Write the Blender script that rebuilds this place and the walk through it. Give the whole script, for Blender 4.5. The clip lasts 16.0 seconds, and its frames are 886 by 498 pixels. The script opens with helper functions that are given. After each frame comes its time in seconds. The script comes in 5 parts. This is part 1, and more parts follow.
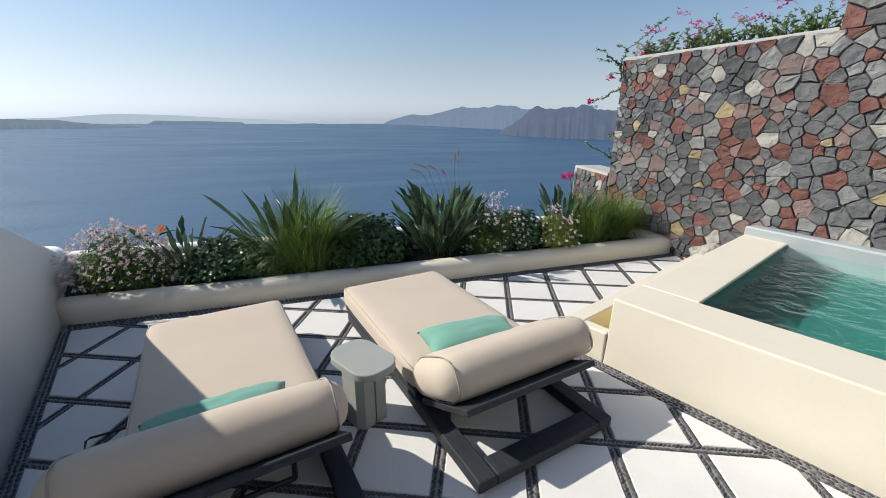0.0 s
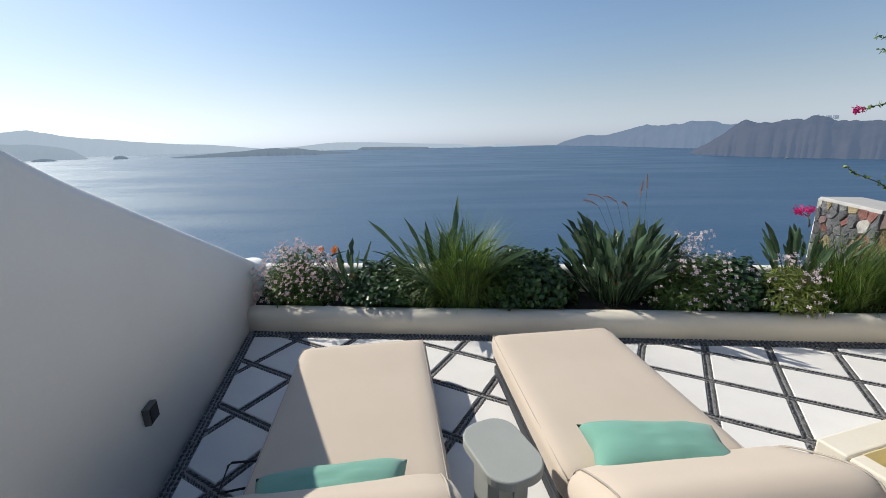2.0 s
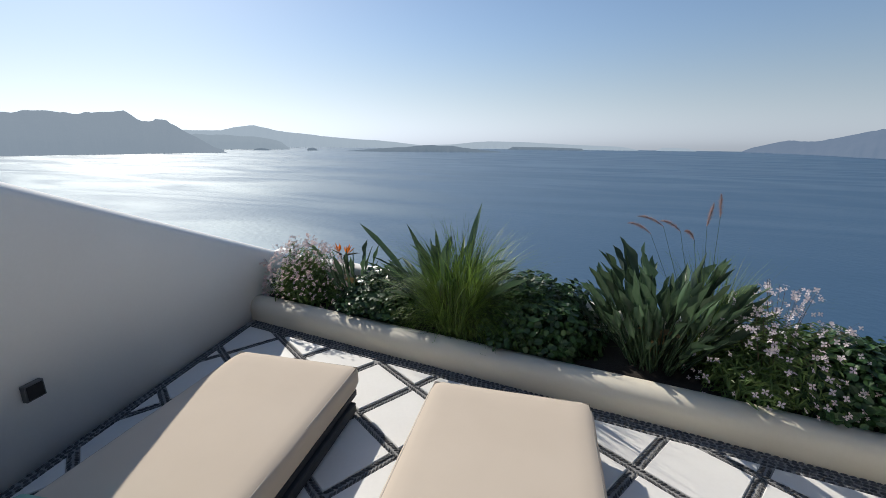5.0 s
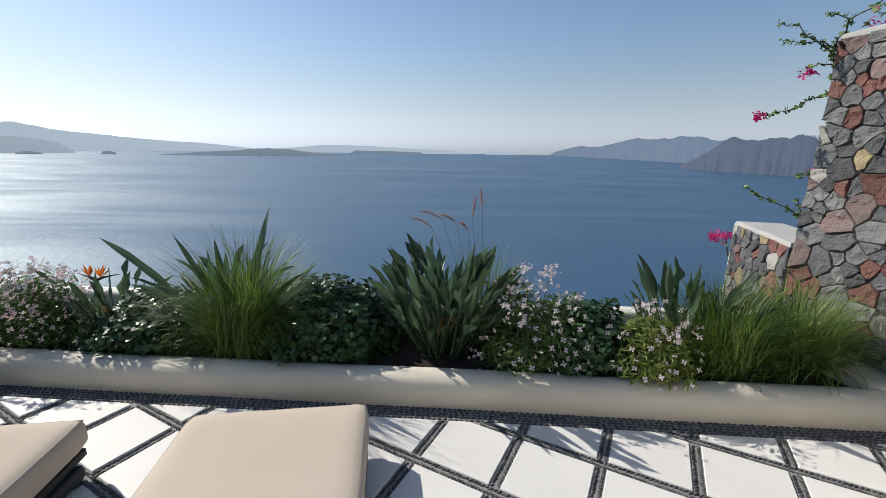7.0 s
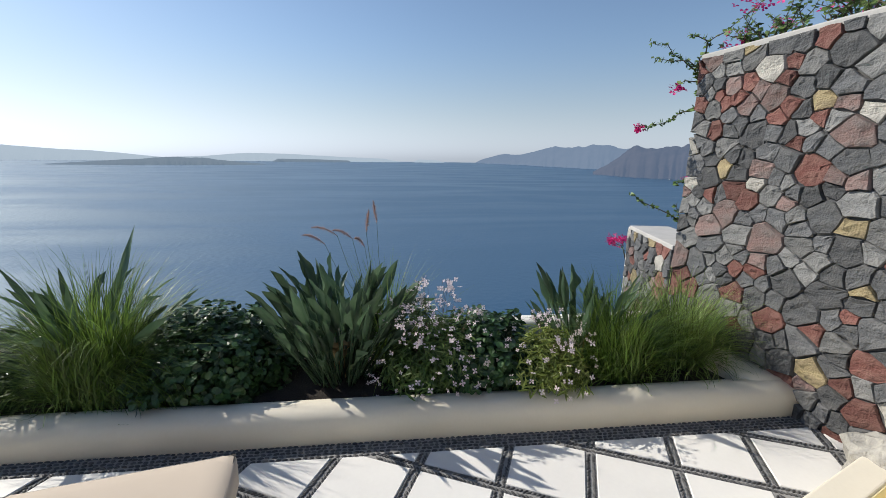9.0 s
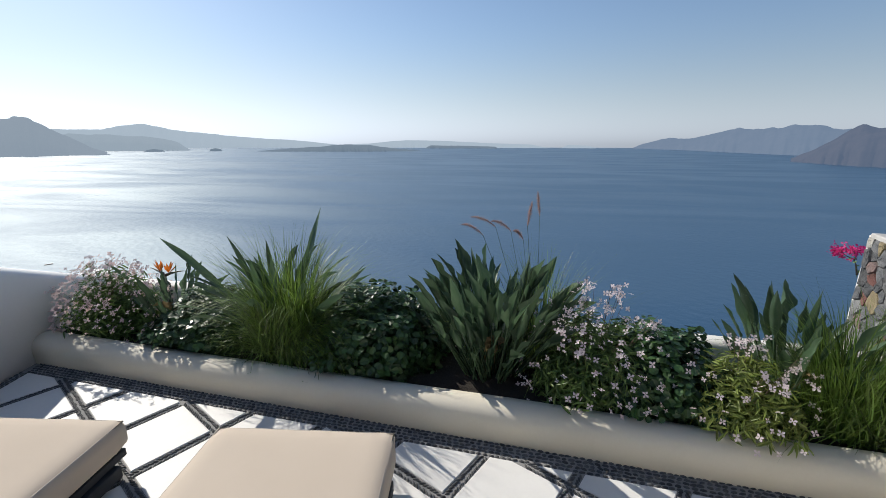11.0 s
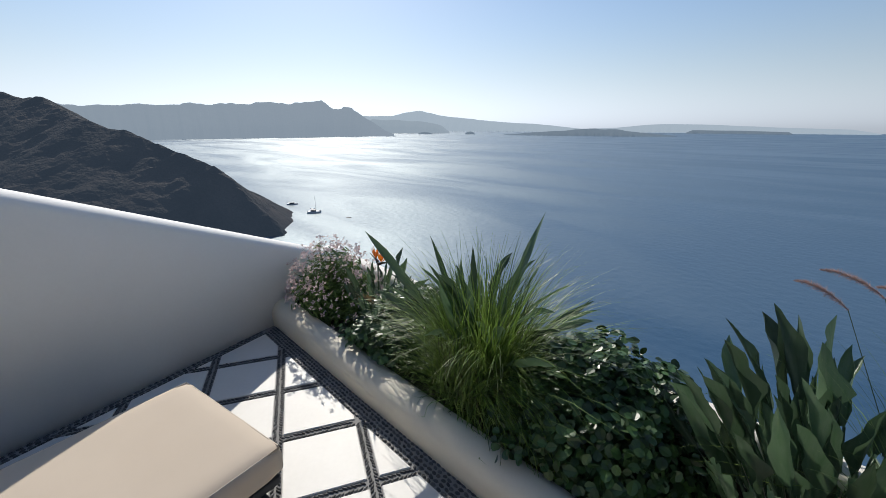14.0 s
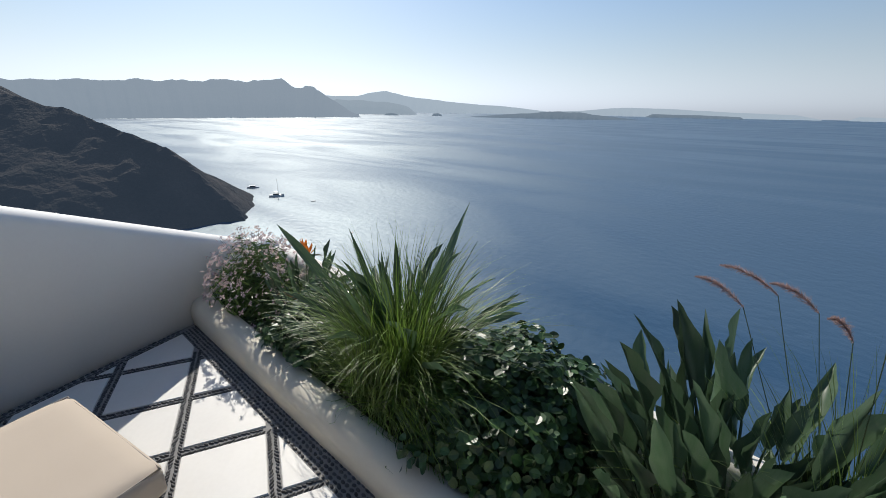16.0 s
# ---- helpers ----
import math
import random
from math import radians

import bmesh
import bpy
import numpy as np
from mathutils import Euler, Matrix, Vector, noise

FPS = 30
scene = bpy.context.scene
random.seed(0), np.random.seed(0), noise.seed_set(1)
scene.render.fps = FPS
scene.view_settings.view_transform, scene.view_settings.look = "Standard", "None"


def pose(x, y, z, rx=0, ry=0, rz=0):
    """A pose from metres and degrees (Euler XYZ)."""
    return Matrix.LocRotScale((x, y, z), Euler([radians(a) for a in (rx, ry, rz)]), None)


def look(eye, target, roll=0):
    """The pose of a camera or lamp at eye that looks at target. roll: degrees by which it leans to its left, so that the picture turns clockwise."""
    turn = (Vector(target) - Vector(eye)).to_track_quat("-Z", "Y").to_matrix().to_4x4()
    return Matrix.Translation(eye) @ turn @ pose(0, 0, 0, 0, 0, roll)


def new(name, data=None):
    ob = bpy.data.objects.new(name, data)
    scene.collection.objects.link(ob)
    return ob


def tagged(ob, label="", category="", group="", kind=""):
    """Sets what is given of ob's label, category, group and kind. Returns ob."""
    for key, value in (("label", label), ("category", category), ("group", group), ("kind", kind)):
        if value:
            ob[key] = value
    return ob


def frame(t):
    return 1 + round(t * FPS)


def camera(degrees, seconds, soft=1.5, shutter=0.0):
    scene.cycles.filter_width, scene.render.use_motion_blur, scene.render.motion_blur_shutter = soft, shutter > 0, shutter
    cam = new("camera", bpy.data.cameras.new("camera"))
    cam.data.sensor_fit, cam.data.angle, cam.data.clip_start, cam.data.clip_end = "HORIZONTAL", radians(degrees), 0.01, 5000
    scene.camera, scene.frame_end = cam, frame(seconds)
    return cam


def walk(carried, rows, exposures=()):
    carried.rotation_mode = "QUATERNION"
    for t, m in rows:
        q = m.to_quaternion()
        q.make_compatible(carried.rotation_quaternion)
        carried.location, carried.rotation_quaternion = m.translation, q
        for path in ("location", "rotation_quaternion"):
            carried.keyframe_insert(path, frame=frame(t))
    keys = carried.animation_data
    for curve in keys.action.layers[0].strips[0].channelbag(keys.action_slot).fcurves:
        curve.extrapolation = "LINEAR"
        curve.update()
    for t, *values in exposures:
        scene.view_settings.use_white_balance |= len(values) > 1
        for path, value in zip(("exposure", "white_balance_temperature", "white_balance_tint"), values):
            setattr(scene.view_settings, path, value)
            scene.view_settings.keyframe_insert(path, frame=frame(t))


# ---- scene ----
cam = camera(95.1, 16.0, soft=0.6)
PATH = [
    (0, (2.281, -3.798, 1.622), (2.89, -1.992, 1.015), 0.4),
    (0.5, (2.22, -3.7, 1.631), (2.604, -1.829, 1.038), -0.1),
    (1, (2.214, -3.586, 1.647), (2.405, -1.679, 1.076), -0.6),
    (1.5, (2.269, -3.44, 1.65), (2.285, -1.512, 1.119), -0.9),
    (2, (2.381, -3.298, 1.647), (2.214, -1.37, 1.142), -1.2),
    (2.5, (2.467, -3.084, 1.627), (2.127, -1.175, 1.139), -1.2),
    (3, (2.598, -2.887, 1.631), (2.085, -1.018, 1.139), -0.8),
    (5.5, (3.592, -2.419, 1.633), (2.766, -0.669, 1.132), 0.6),
    (6, (3.697, -2.375, 1.587), (3.115, -0.532, 1.076), 0.5),
    (6.5, (3.783, -2.357, 1.597), (3.439, -0.452, 1.098), 0.6),
    (7, (3.863, -2.266, 1.596), (3.741, -0.328, 1.119), 0.8),
    (7.5, (3.933, -2.163, 1.602), (3.996, -0.217, 1.142), 0.8),
    (8, (4.048, -2.118, 1.611), (4.246, -0.176, 1.174), 0.9),
    (8.2, (4.103, -2.104, 1.603), (4.34, -0.165, 1.177), 0.8),
    (10.5, (4.121, -2.111, 1.661), (3.932, -0.181, 1.172), 0.2),
    (11, (3.977, -1.96, 1.631), (3.511, -0.082, 1.126), 0.1),
    (11.5, (3.809, -1.853, 1.64), (3.072, -0.068, 1.121), -0.2),
    (12, (3.729, -1.725, 1.629), (2.747, -0.065, 1.1), -0.5),
    (12.5, (3.722, -1.583, 1.627), (2.562, -0.045, 1.088), -0.5),
    (13, (3.698, -1.482, 1.631), (2.432, -0.036, 1.075), -0.2),
    (13.5, (3.603, -1.301, 1.606), (2.265, 0.075, 1.042), 0.0),
    (14, (3.533, -1.134, 1.624), (2.152, 0.192, 1.046), 0.2),
    (14.5, (3.55, -0.975, 1.63), (2.141, 0.316, 1.041), 0.3),
    (15, (3.594, -0.908, 1.662), (2.2, 0.392, 1.056), 0.8),
    (15.5, (3.632, -0.852, 1.671), (2.274, 0.477, 1.047), 1.1),
    (16, (3.636, -0.831, 1.642), (2.385, 0.585, 0.986), 0.9),
]
walk(cam, [(t, look(e, g, r)) for t, e, g, r in PATH],
     exposures=[(0, 0.19), (1.5, 0.16), (3, 0.05), (5.5, -0.04), (7, 0.08), (8, 0.18), (10.5, 0.12), (12, -0.02), (14, -0.04), (16, -0.04)])

# ---- world, sun, exposure ----
SUN_AZ, SUN_EL = -62.0, 38.0          # degrees left of +y, degrees above the horizon
world = bpy.data.worlds.new("world")
scene.world = world
world.use_nodes = True
wn = world.node_tree.nodes
sky = wn.new("ShaderNodeTexSky")
sky.sky_type, sky.sun_disc = "NISHITA", False
sky.sun_elevation, sky.sun_rotation = radians(SUN_EL), radians(SUN_AZ)
sky.air_density, sky.dust_density, sky.ozone_density, sky.altitude = 1.0, 0.45, 2.0, 100
# sea haze: towards the horizon the sky pales to its own brightness
wl_ = world.node_tree.links
tcw, sep, mr, bw, tint, mixw = (wn.new("ShaderNode" + k) for k in ("TexCoord", "SeparateXYZ", "MapRange", "RGBToBW", "Mix", "Mix"))
tint.data_type = mixw.data_type = "RGBA"
tint.blend_type = "MULTIPLY"
tint.inputs[0].default_value = 1.0
tint.inputs[7].default_value = (0.765, 0.875, 1.04, 1)
wl_.new(tcw.outputs["Generated"], sep.inputs[0])
wl_.new(sep.outputs[2], mr.inputs[0])
mr.interpolation_type = "SMOOTHERSTEP"
mr.inputs[1].default_value, mr.inputs[2].default_value, mr.inputs[3].default_value, mr.inputs[4].default_value = -0.05, 0.30, 0.92, 0.0
wl_.new(sky.outputs[0], bw.inputs[0])
wl_.new(bw.outputs[0], tint.inputs[6])
wl_.new(mr.outputs[0], mixw.inputs[0])
wl_.new(sky.outputs[0], mixw.inputs[6])
wl_.new(tint.outputs[2], mixw.inputs[7])
wl_.new(mixw.outputs[2], wn["Background"].inputs[0])
wn["Background"].inputs[1].default_value = 0.11

sun_data = bpy.data.lights.new("sun", "SUN")
sun_data.energy, sun_data.angle, sun_data.color = 4.3, radians(0.6), (1.0, 0.95, 0.86)
sun = new("sun", sun_data)
a, e = radians(SUN_AZ), radians(SUN_EL)
SUN_DIR = Vector((math.sin(a) * math.cos(e), math.cos(a) * math.cos(e), math.sin(e)))
sun.matrix_world = look(SUN_DIR * 60, (0, 0, 0))


# ---- materials ----
def mat(name, color, rough=0.7, color2=None, scale=6.0, fine=60.0, amount=0.5, bump=0.15, dist=0.004, metal=0.0,
        spec=0.5, vary=0.0, sheen=0.0, trans=0.0, stretch=(1, 1, 1), island=0.0, coords="Object"):
    """A surface with two scales of mottling, relief, and a random shift of value per object or per island."""
    m = bpy.data.materials.new(name)
    m.use_nodes = True
    nt = m.node_tree
    n, ln = nt.nodes, nt.links
    bs = n["Principled BSDF"]
    tc, mp = n.new("ShaderNodeTexCoord"), n.new("ShaderNodeMapping")
    mp.inputs["Scale"].default_value = stretch
    ln.new(tc.outputs[coords], mp.inputs[0])
    big, small = n.new("ShaderNodeTexNoise"), n.new("ShaderNodeTexNoise")
    for node, sc, det in ((big, scale, 5), (small, fine, 4)):
        node.inputs["Scale"].default_value, node.inputs["Detail"].default_value = sc, det
        ln.new(mp.outputs[0], node.inputs["Vector"])
    mixf = n.new("ShaderNodeMath")
    mixf.operation = "MULTIPLY_ADD"
    mixf.inputs[1].default_value = 0.35
    ln.new(small.outputs[0], mixf.inputs[0])
    ln.new(big.outputs[0], mixf.inputs[2])
    rmp = n.new("ShaderNodeMapRange")
    rmp.inputs[1].default_value, rmp.inputs[2].default_value = 0.42, 0.95
    ln.new(mixf.outputs[0], rmp.inputs[0])
    cm = n.new("ShaderNodeMix")
    cm.data_type = "RGBA"
    c2 = color2 or tuple(c * (1 - amount * 0.5) for c in color)
    cm.inputs[6].default_value, cm.inputs[7].default_value = (*color, 1), (*c2, 1)
    ln.new(rmp.outputs[0], cm.inputs[0])
    out = cm.outputs[2]
    if vary or island:
        hsv = n.new("ShaderNodeHueSaturation")
        src = n.new("ShaderNodeObjectInfo").outputs["Random"] if vary else n.new("ShaderNodeNewGeometry").outputs["Random Per Island"]
        v = vary or island
        r = n.new("ShaderNodeMapRange")
        r.inputs[3].default_value, r.inputs[4].default_value = 1 - v, 1 + v
        ln.new(src, r.inputs[0])
        ln.new(r.outputs[0], hsv.inputs["Value"])
        ln.new(out, hsv.inputs["Color"])
        out = hsv.outputs[0]
    ln.new(out, bs.inputs["Base Color"])
    rr = n.new("ShaderNodeMapRange")
    rr.inputs[3].default_value, rr.inputs[4].default_value = max(0.02, rough - 0.08), min(1, rough + 0.08)
    ln.new(small.outputs[0], rr.inputs[0])
    ln.new(rr.outputs[0], bs.inputs["Roughness"])
    bs.inputs["Metallic"].default_value = metal
    bs.inputs["Specular IOR Level"].default_value = spec
    if sheen:
        bs.inputs["Sheen Weight"].default_value = sheen
    if bump:
        bp = n.new("ShaderNodeBump")
        bp.inputs["Strength"].default_value, bp.inputs["Distance"].default_value = bump, dist
        ln.new(mixf.outputs[0], bp.inputs["Height"])
        ln.new(bp.outputs[0], bs.inputs["Normal"])
    if trans:
        add, tl = n.new("ShaderNodeMixShader"), n.new("ShaderNodeBsdfTranslucent")
        ln.new(out, tl.inputs[0])
        add.inputs[0].default_value = trans
        ln.new(bs.outputs[0], add.inputs[1])
        ln.new(tl.outputs[0], add.inputs[2])
        ln.new(add.outputs[0], n["Material Output"].inputs[0])
    return m


def haze_glowing(name, color, haze, glow, color2=None, scale=0.02, fine=0.15):
    """Far land: sea haze in between is painted as emission mixed into its surface."""
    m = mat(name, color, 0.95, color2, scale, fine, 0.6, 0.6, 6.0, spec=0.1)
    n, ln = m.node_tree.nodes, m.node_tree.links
    # emission in the haze colour, glow is its share of the surface
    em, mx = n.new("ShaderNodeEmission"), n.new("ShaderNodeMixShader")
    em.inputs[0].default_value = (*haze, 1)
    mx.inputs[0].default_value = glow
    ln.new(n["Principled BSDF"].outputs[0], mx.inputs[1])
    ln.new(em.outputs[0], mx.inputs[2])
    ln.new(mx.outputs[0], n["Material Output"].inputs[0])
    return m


PLASTER = mat("white_plaster", (0.80, 0.775, 0.725), 0.75, (0.72, 0.69, 0.63), 2.2, 70, bump=0.25, dist=0.003)
WALLPAINT = mat("painted_wall", (0.90, 0.88, 0.85), 0.8, (0.85, 0.83, 0.80), 1.6, 55, bump=0.3, dist=0.003)
CREAM = mat("cream_plaster", (0.76, 0.70, 0.58), 0.7, (0.70, 0.64, 0.52), 2.0, 60, bump=0.22, dist=0.003)
YELLOWISH = mat("trough_plaster", (0.78, 0.69, 0.42), 0.6, (0.72, 0.62, 0.36), 3.0, 60, bump=0.2, dist=0.002)
POOLGREY = mat("grey_pool_plaster", (0.42, 0.45, 0.45), 0.5, (0.33, 0.37, 0.38), 3.0, 50, bump=0.2, dist=0.003)
POOLIN = mat("teal_pool_plaster", (0.024, 0.19, 0.165), 0.6, (0.014, 0.125, 0.115), 2.5, 30, bump=0.1)
TILE = mat("white_slab", (0.78, 0.762, 0.725), 0.55, (0.71, 0.69, 0.655), 3.0, 40, bump=0.12, dist=0.003, vary=0.04)
MORTAR = mat("grey_mortar", (0.30, 0.295, 0.285), 0.9, (0.22, 0.215, 0.21), 9, 120, bump=0.5, dist=0.004)
PEBBLE = mat("black_pebble", (0.045, 0.045, 0.048), 0.55, (0.09, 0.09, 0.09), 20, 150, bump=0.2, dist=0.001, island=0.5)
CANVAS = mat("beige_canvas", (0.60, 0.507, 0.408), 0.9, (0.555, 0.465, 0.37), 2.5, 420, bump=0.2, dist=0.0012, sheen=0.15, spec=0.2)
PIPING = mat("beige_piping", (0.45, 0.40, 0.34), 0.9, None, 5, 200, bump=0.2, dist=0.001)
MINT = mat("mint_fabric", (0.19, 0.40, 0.315), 0.85, (0.16, 0.35, 0.275), 4, 380, bump=0.25, dist=0.0015, sheen=0.2, spec=0.2)
DARKWOOD = mat("charcoal_boards", (0.020, 0.024, 0.030), 0.6, (0.042, 0.046, 0.053), 4, 80, bump=0.35, dist=0.002, stretch=(9, 1, 9), spec=0.3)
BLACKMETAL = mat("black_metal", (0.02, 0.02, 0.022), 0.45, (0.04, 0.04, 0.042), 8, 90, metal=0.6)
TABLE = mat("grey_green_composite", (0.36, 0.375, 0.345), 0.7, (0.31, 0.325, 0.30), 5, 150, bump=0.2, dist=0.0015)
LAMPGREY = mat("anodised_grey", (0.10, 0.10, 0.105), 0.5, (0.14, 0.14, 0.14), 9, 120, metal=0.4)
SOIL = mat("dark_soil", (0.022, 0.017, 0.013), 0.95, (0.04, 0.03, 0.022), 12, 80, bump=0.8, dist=0.02)


# ---- mesh helpers ----
def part(name, bm, material, parent=None, label="", smooth=False, m=None):
    me = bpy.data.meshes.new(name)
    bm.normal_update()
    bm.to_mesh(me)
    bm.free()
    if smooth:
        me.shade_smooth()
    me.materials.append(material)
    ob = new(name, me)
    ob.parent = parent
    if m is not None:
        ob.matrix_basis = m
    return tagged(ob, label)


def shared(name, me, parent, m, label=""):
    ob = new(name, me)
    ob.parent, ob.matrix_basis = parent, m
    return tagged(ob, label)


def thing(name, label, category, m=None, group="", kind=""):
    ob = new(name)
    ob.empty_display_size = 0.1
    if m is not None:
        ob.matrix_basis = m
    return tagged(ob, label, category, group, kind)


def box(x0, y0, z0, x1, y1, z1, bevel=0.0, seg=2, bm=None):
    own = bmesh.new()
    bmesh.ops.create_cube(own, size=1.0)
    for v in own.verts:
        v.co = Vector(((x0 + x1) / 2 + v.co.x * (x1 - x0), (y0 + y1) / 2 + v.co.y * (y1 - y0), (z0 + z1) / 2 + v.co.z * (z1 - z0)))
    if bevel:
        bmesh.ops.bevel(own, geom=own.edges[:], offset=bevel, segments=seg, profile=0.5, affect="EDGES")
    if bm is None:
        return own
    me = bpy.data.meshes.new("tmp")
    own.to_mesh(me)
    own.free()
    bm.from_mesh(me)
    bpy.data.meshes.remove(me)
    return bm


def prism(pts, z0, z1, bevel=0.0, seg=2):
    bm = bmesh.new()
    lo = [bm.verts.new((x, y, z0)) for x, y in pts]
    hi = [bm.verts.new((x, y, z1)) for x, y in pts]
    bm.faces.new(lo[::-1])
    bm.faces.new(hi)
    for i in range(len(pts)):
        j = (i + 1) % len(pts)
        bm.faces.new((lo[i], lo[j], hi[j], hi[i]))
    bmesh.ops.recalc_face_normals(bm, faces=bm.faces[:])
    if bevel:
        bmesh.ops.bevel(bm, geom=[e for e in bm.edges if all(v.co.z > z1 - 1e-5 for v in e.verts)], offset=bevel, segments=seg, profile=0.5, affect="EDGES")
    return bm


def sweep(rings, caps=True, closed=True):
    """A skin over rings of points, each ring of the same count."""
    bm = bmesh.new()
    vs = [[bm.verts.new(p) for p in r] for r in rings]
    k = len(rings[0])
    for a, b in zip(vs, vs[1:]):
        for i in range(k if closed else k - 1):
            j = (i + 1) % k
            bm.faces.new((a[i], a[j], b[j], b[i]))
    if caps and closed:
        bm.faces.new(vs[0][::-1])
        bm.faces.new(vs[-1])
    bmesh.ops.recalc_face_normals(bm, faces=bm.faces[:])
    return bm


def clip(poly, nx, ny, c):
    """The part of a polygon where nx*x + ny*y <= c."""
    out = []
    for p, q in zip(poly, poly[1:] + poly[:1]):
        dp, dq = nx * p[0] + ny * p[1] - c, nx * q[0] + ny * q[1] - c
        if dp <= 0:
            out.append(p)
        if dp * dq < 0:
            k = dp / (dp - dq)
            out.append((p[0] + k * (q[0] - p[0]), p[1] + k * (q[1] - p[1])))
    return out


def smoothstep(x, a, b):
    k = min(1, max(0, (x - a) / (b - a)))
    return k * k * (3 - 2 * k)


def tube(pts, r0, r1=None, k=6):
    """A tapering round bar along points."""
    r1 = r0 if r1 is None else r1
    rings = []
    for i, p in enumerate(pts):
        p = Vector(p)
        d = Vector(pts[min(i + 1, len(pts) - 1)]) - Vector(pts[max(i - 1, 0)])
        s = d.orthogonal().normalized()
        t = d.cross(s).normalized()
        r = r0 + (r1 - r0) * i / (len(pts) - 1)
        rings.append([p + (s * math.cos(2 * math.pi * j / k) + t * math.sin(2 * math.pi * j / k)) * r for j in range(k)])
    return sweep(rings)


# ---- sea, far land ----
SEA = -45.0
sea_mat = bpy.data.materials.new("sea_water")
sea_mat.use_nodes = True
n, ln = sea_mat.node_tree.nodes, sea_mat.node_tree.links
bs = n["Principled BSDF"]
tc = n.new("ShaderNodeTexCoord")
streak = n.new("ShaderNodeTexNoise")
mp = n.new("ShaderNodeMapping")
mp.inputs["Scale"].default_value = (0.0040, 0.0125, 1)
mp.inputs["Rotation"].default_value = (0, 0, radians(14))
ln.new(tc.outputs["Object"], mp.inputs[0])
ln.new(mp.outputs[0], streak.inputs["Vector"])
streak.inputs["Scale"].default_value, streak.inputs["Detail"].default_value, streak.inputs["Distortion"].default_value = 1.0, 6, 1.1
sr = n.new("ShaderNodeMapRange")
sr.inputs[1].default_value, sr.inputs[2].default_value, sr.inputs[3].default_value, sr.inputs[4].default_value = 0.36, 0.62, 0.22, 1.0
ln.new(streak.outputs[0], sr.inputs[0])
wave = n.new("ShaderNodeTexNoise")
wave.inputs["Scale"].default_value, wave.inputs["Detail"].default_value = 0.35, 6
ln.new(tc.outputs["Object"], wave.inputs["Vector"])
bp = n.new("ShaderNodeBump")
bp.inputs["Strength"].default_value, bp.inputs["Distance"].default_value = 0.26, 0.8
ln.new(wave.outputs[0], bp.inputs["Height"])
# calm water mixed with wind-roughened water
rough_sea = n.new("ShaderNodeBsdfPrincipled")
for sh, rg, ior in ((bs, 0.30, 1.38), (rough_sea, 0.56, 1.95)):
    sh.inputs["Base Color"].default_value, sh.inputs["Roughness"].default_value, sh.inputs["IOR"].default_value = (0.026, 0.074, 0.143, 1), rg, ior
    sh.inputs["Specular Tint"].default_value = (0.80, 0.97, 1.0, 1)
    ln.new(bp.outputs[0], sh.inputs["Normal"])
sea_mix = n.new("ShaderNodeMixShader")
ln.new(sr.outputs[0], sea_mix.inputs[0])
ln.new(bs.outputs[0], sea_mix.inputs[1])
ln.new(rough_sea.outputs[0], sea_mix.inputs[2])
ln.new(sea_mix.outputs[0], n["Material Output"].inputs[0])
bm = bmesh.new()
bmesh.ops.create_circle(bm, cap_ends=True, segments=96, radius=4900)
for v in bm.verts:
    v.co.z = SEA
tagged(part("water", bm, sea_mat), "deep blue sea with wind streaks reaching the horizon", "sea", kind="structure")


def polar(az, dist):
    return math.sin(radians(az)) * dist, math.cos(radians(az)) * dist


def land(name, keys, material, label, thick=0.25, rough=0.10, cliff=0.5, seed=0.0, steps=8):
    """A far ridge: keys of azimuth, distance of its shore, and height over the sea; it slopes up from the shore to a crest."""
    az = np.array([k[0] for k in keys], float)
    grid = np.linspace(az[0], az[-1], max(24, int((az[-1] - az[0]) * 7)))
    dist, high = np.interp(grid, az, [k[1] for k in keys]), np.interp(grid, az, [k[2] for k in keys])
    rings = []
    for a_, d_, h_ in zip(grid, dist, high):
        ring = []
        for i in range(steps + 1):
            k = i / steps
            q = noise.fractal(Vector((a_ * 0.45, k * 1.5, seed)), 0.8, 2.1, 4)
            q2 = noise.fractal(Vector((a_ * 1.1, k * 0.5, seed + 9)), 0.7, 2.2, 5)
            rise = (k ** cliff) * h_ * (1 + rough * q * (0.3 + k))
            x, y = polar(a_, d_ * (1 + thick * k + 0.018 * q2 * min(1, h_ / 30)))
            ring.append((x, y, SEA - 1.0 + rise * (1.0 if i else 0.0)))
        x, y = polar(a_, d_ * (1 + thick * 1.8))
        ring.append((x, y, SEA - 1.0))
        rings.append(ring)
    ob = part(name, sweep(rings, closed=False), material, smooth=True)
    return tagged(ob, label, "island", kind="structure")


# second colour is painted haze that glows, the number after it its share
FAR = haze_glowing("hazy_far_land", (0.12, 0.13, 0.14), (0.42, 0.51, 0.60), 0.88)
MID = haze_glowing("hazy_mid_land", (0.08, 0.08, 0.08), (0.20, 0.27, 0.35), 0.75)
NEARL = haze_glowing("hazy_cliffs", (0.11, 0.085, 0.075), (0.125, 0.175, 0.27), 0.72, (0.04, 0.035, 0.035), 0.012, 0.05)
FARCLIFF = haze_glowing("hazy_far_cliffs", (0.10, 0.09, 0.09), (0.19, 0.265, 0.385), 0.80, (0.05, 0.05, 0.05), 0.01, 0.05)
CAPE = haze_glowing("hazy_cape", (0.08, 0.08, 0.08), (0.29, 0.36, 0.44), 0.84)
EYE_H = 1.6 - SEA


def ridge_h(el, d):
    return EYE_H + math.tan(radians(el)) * d


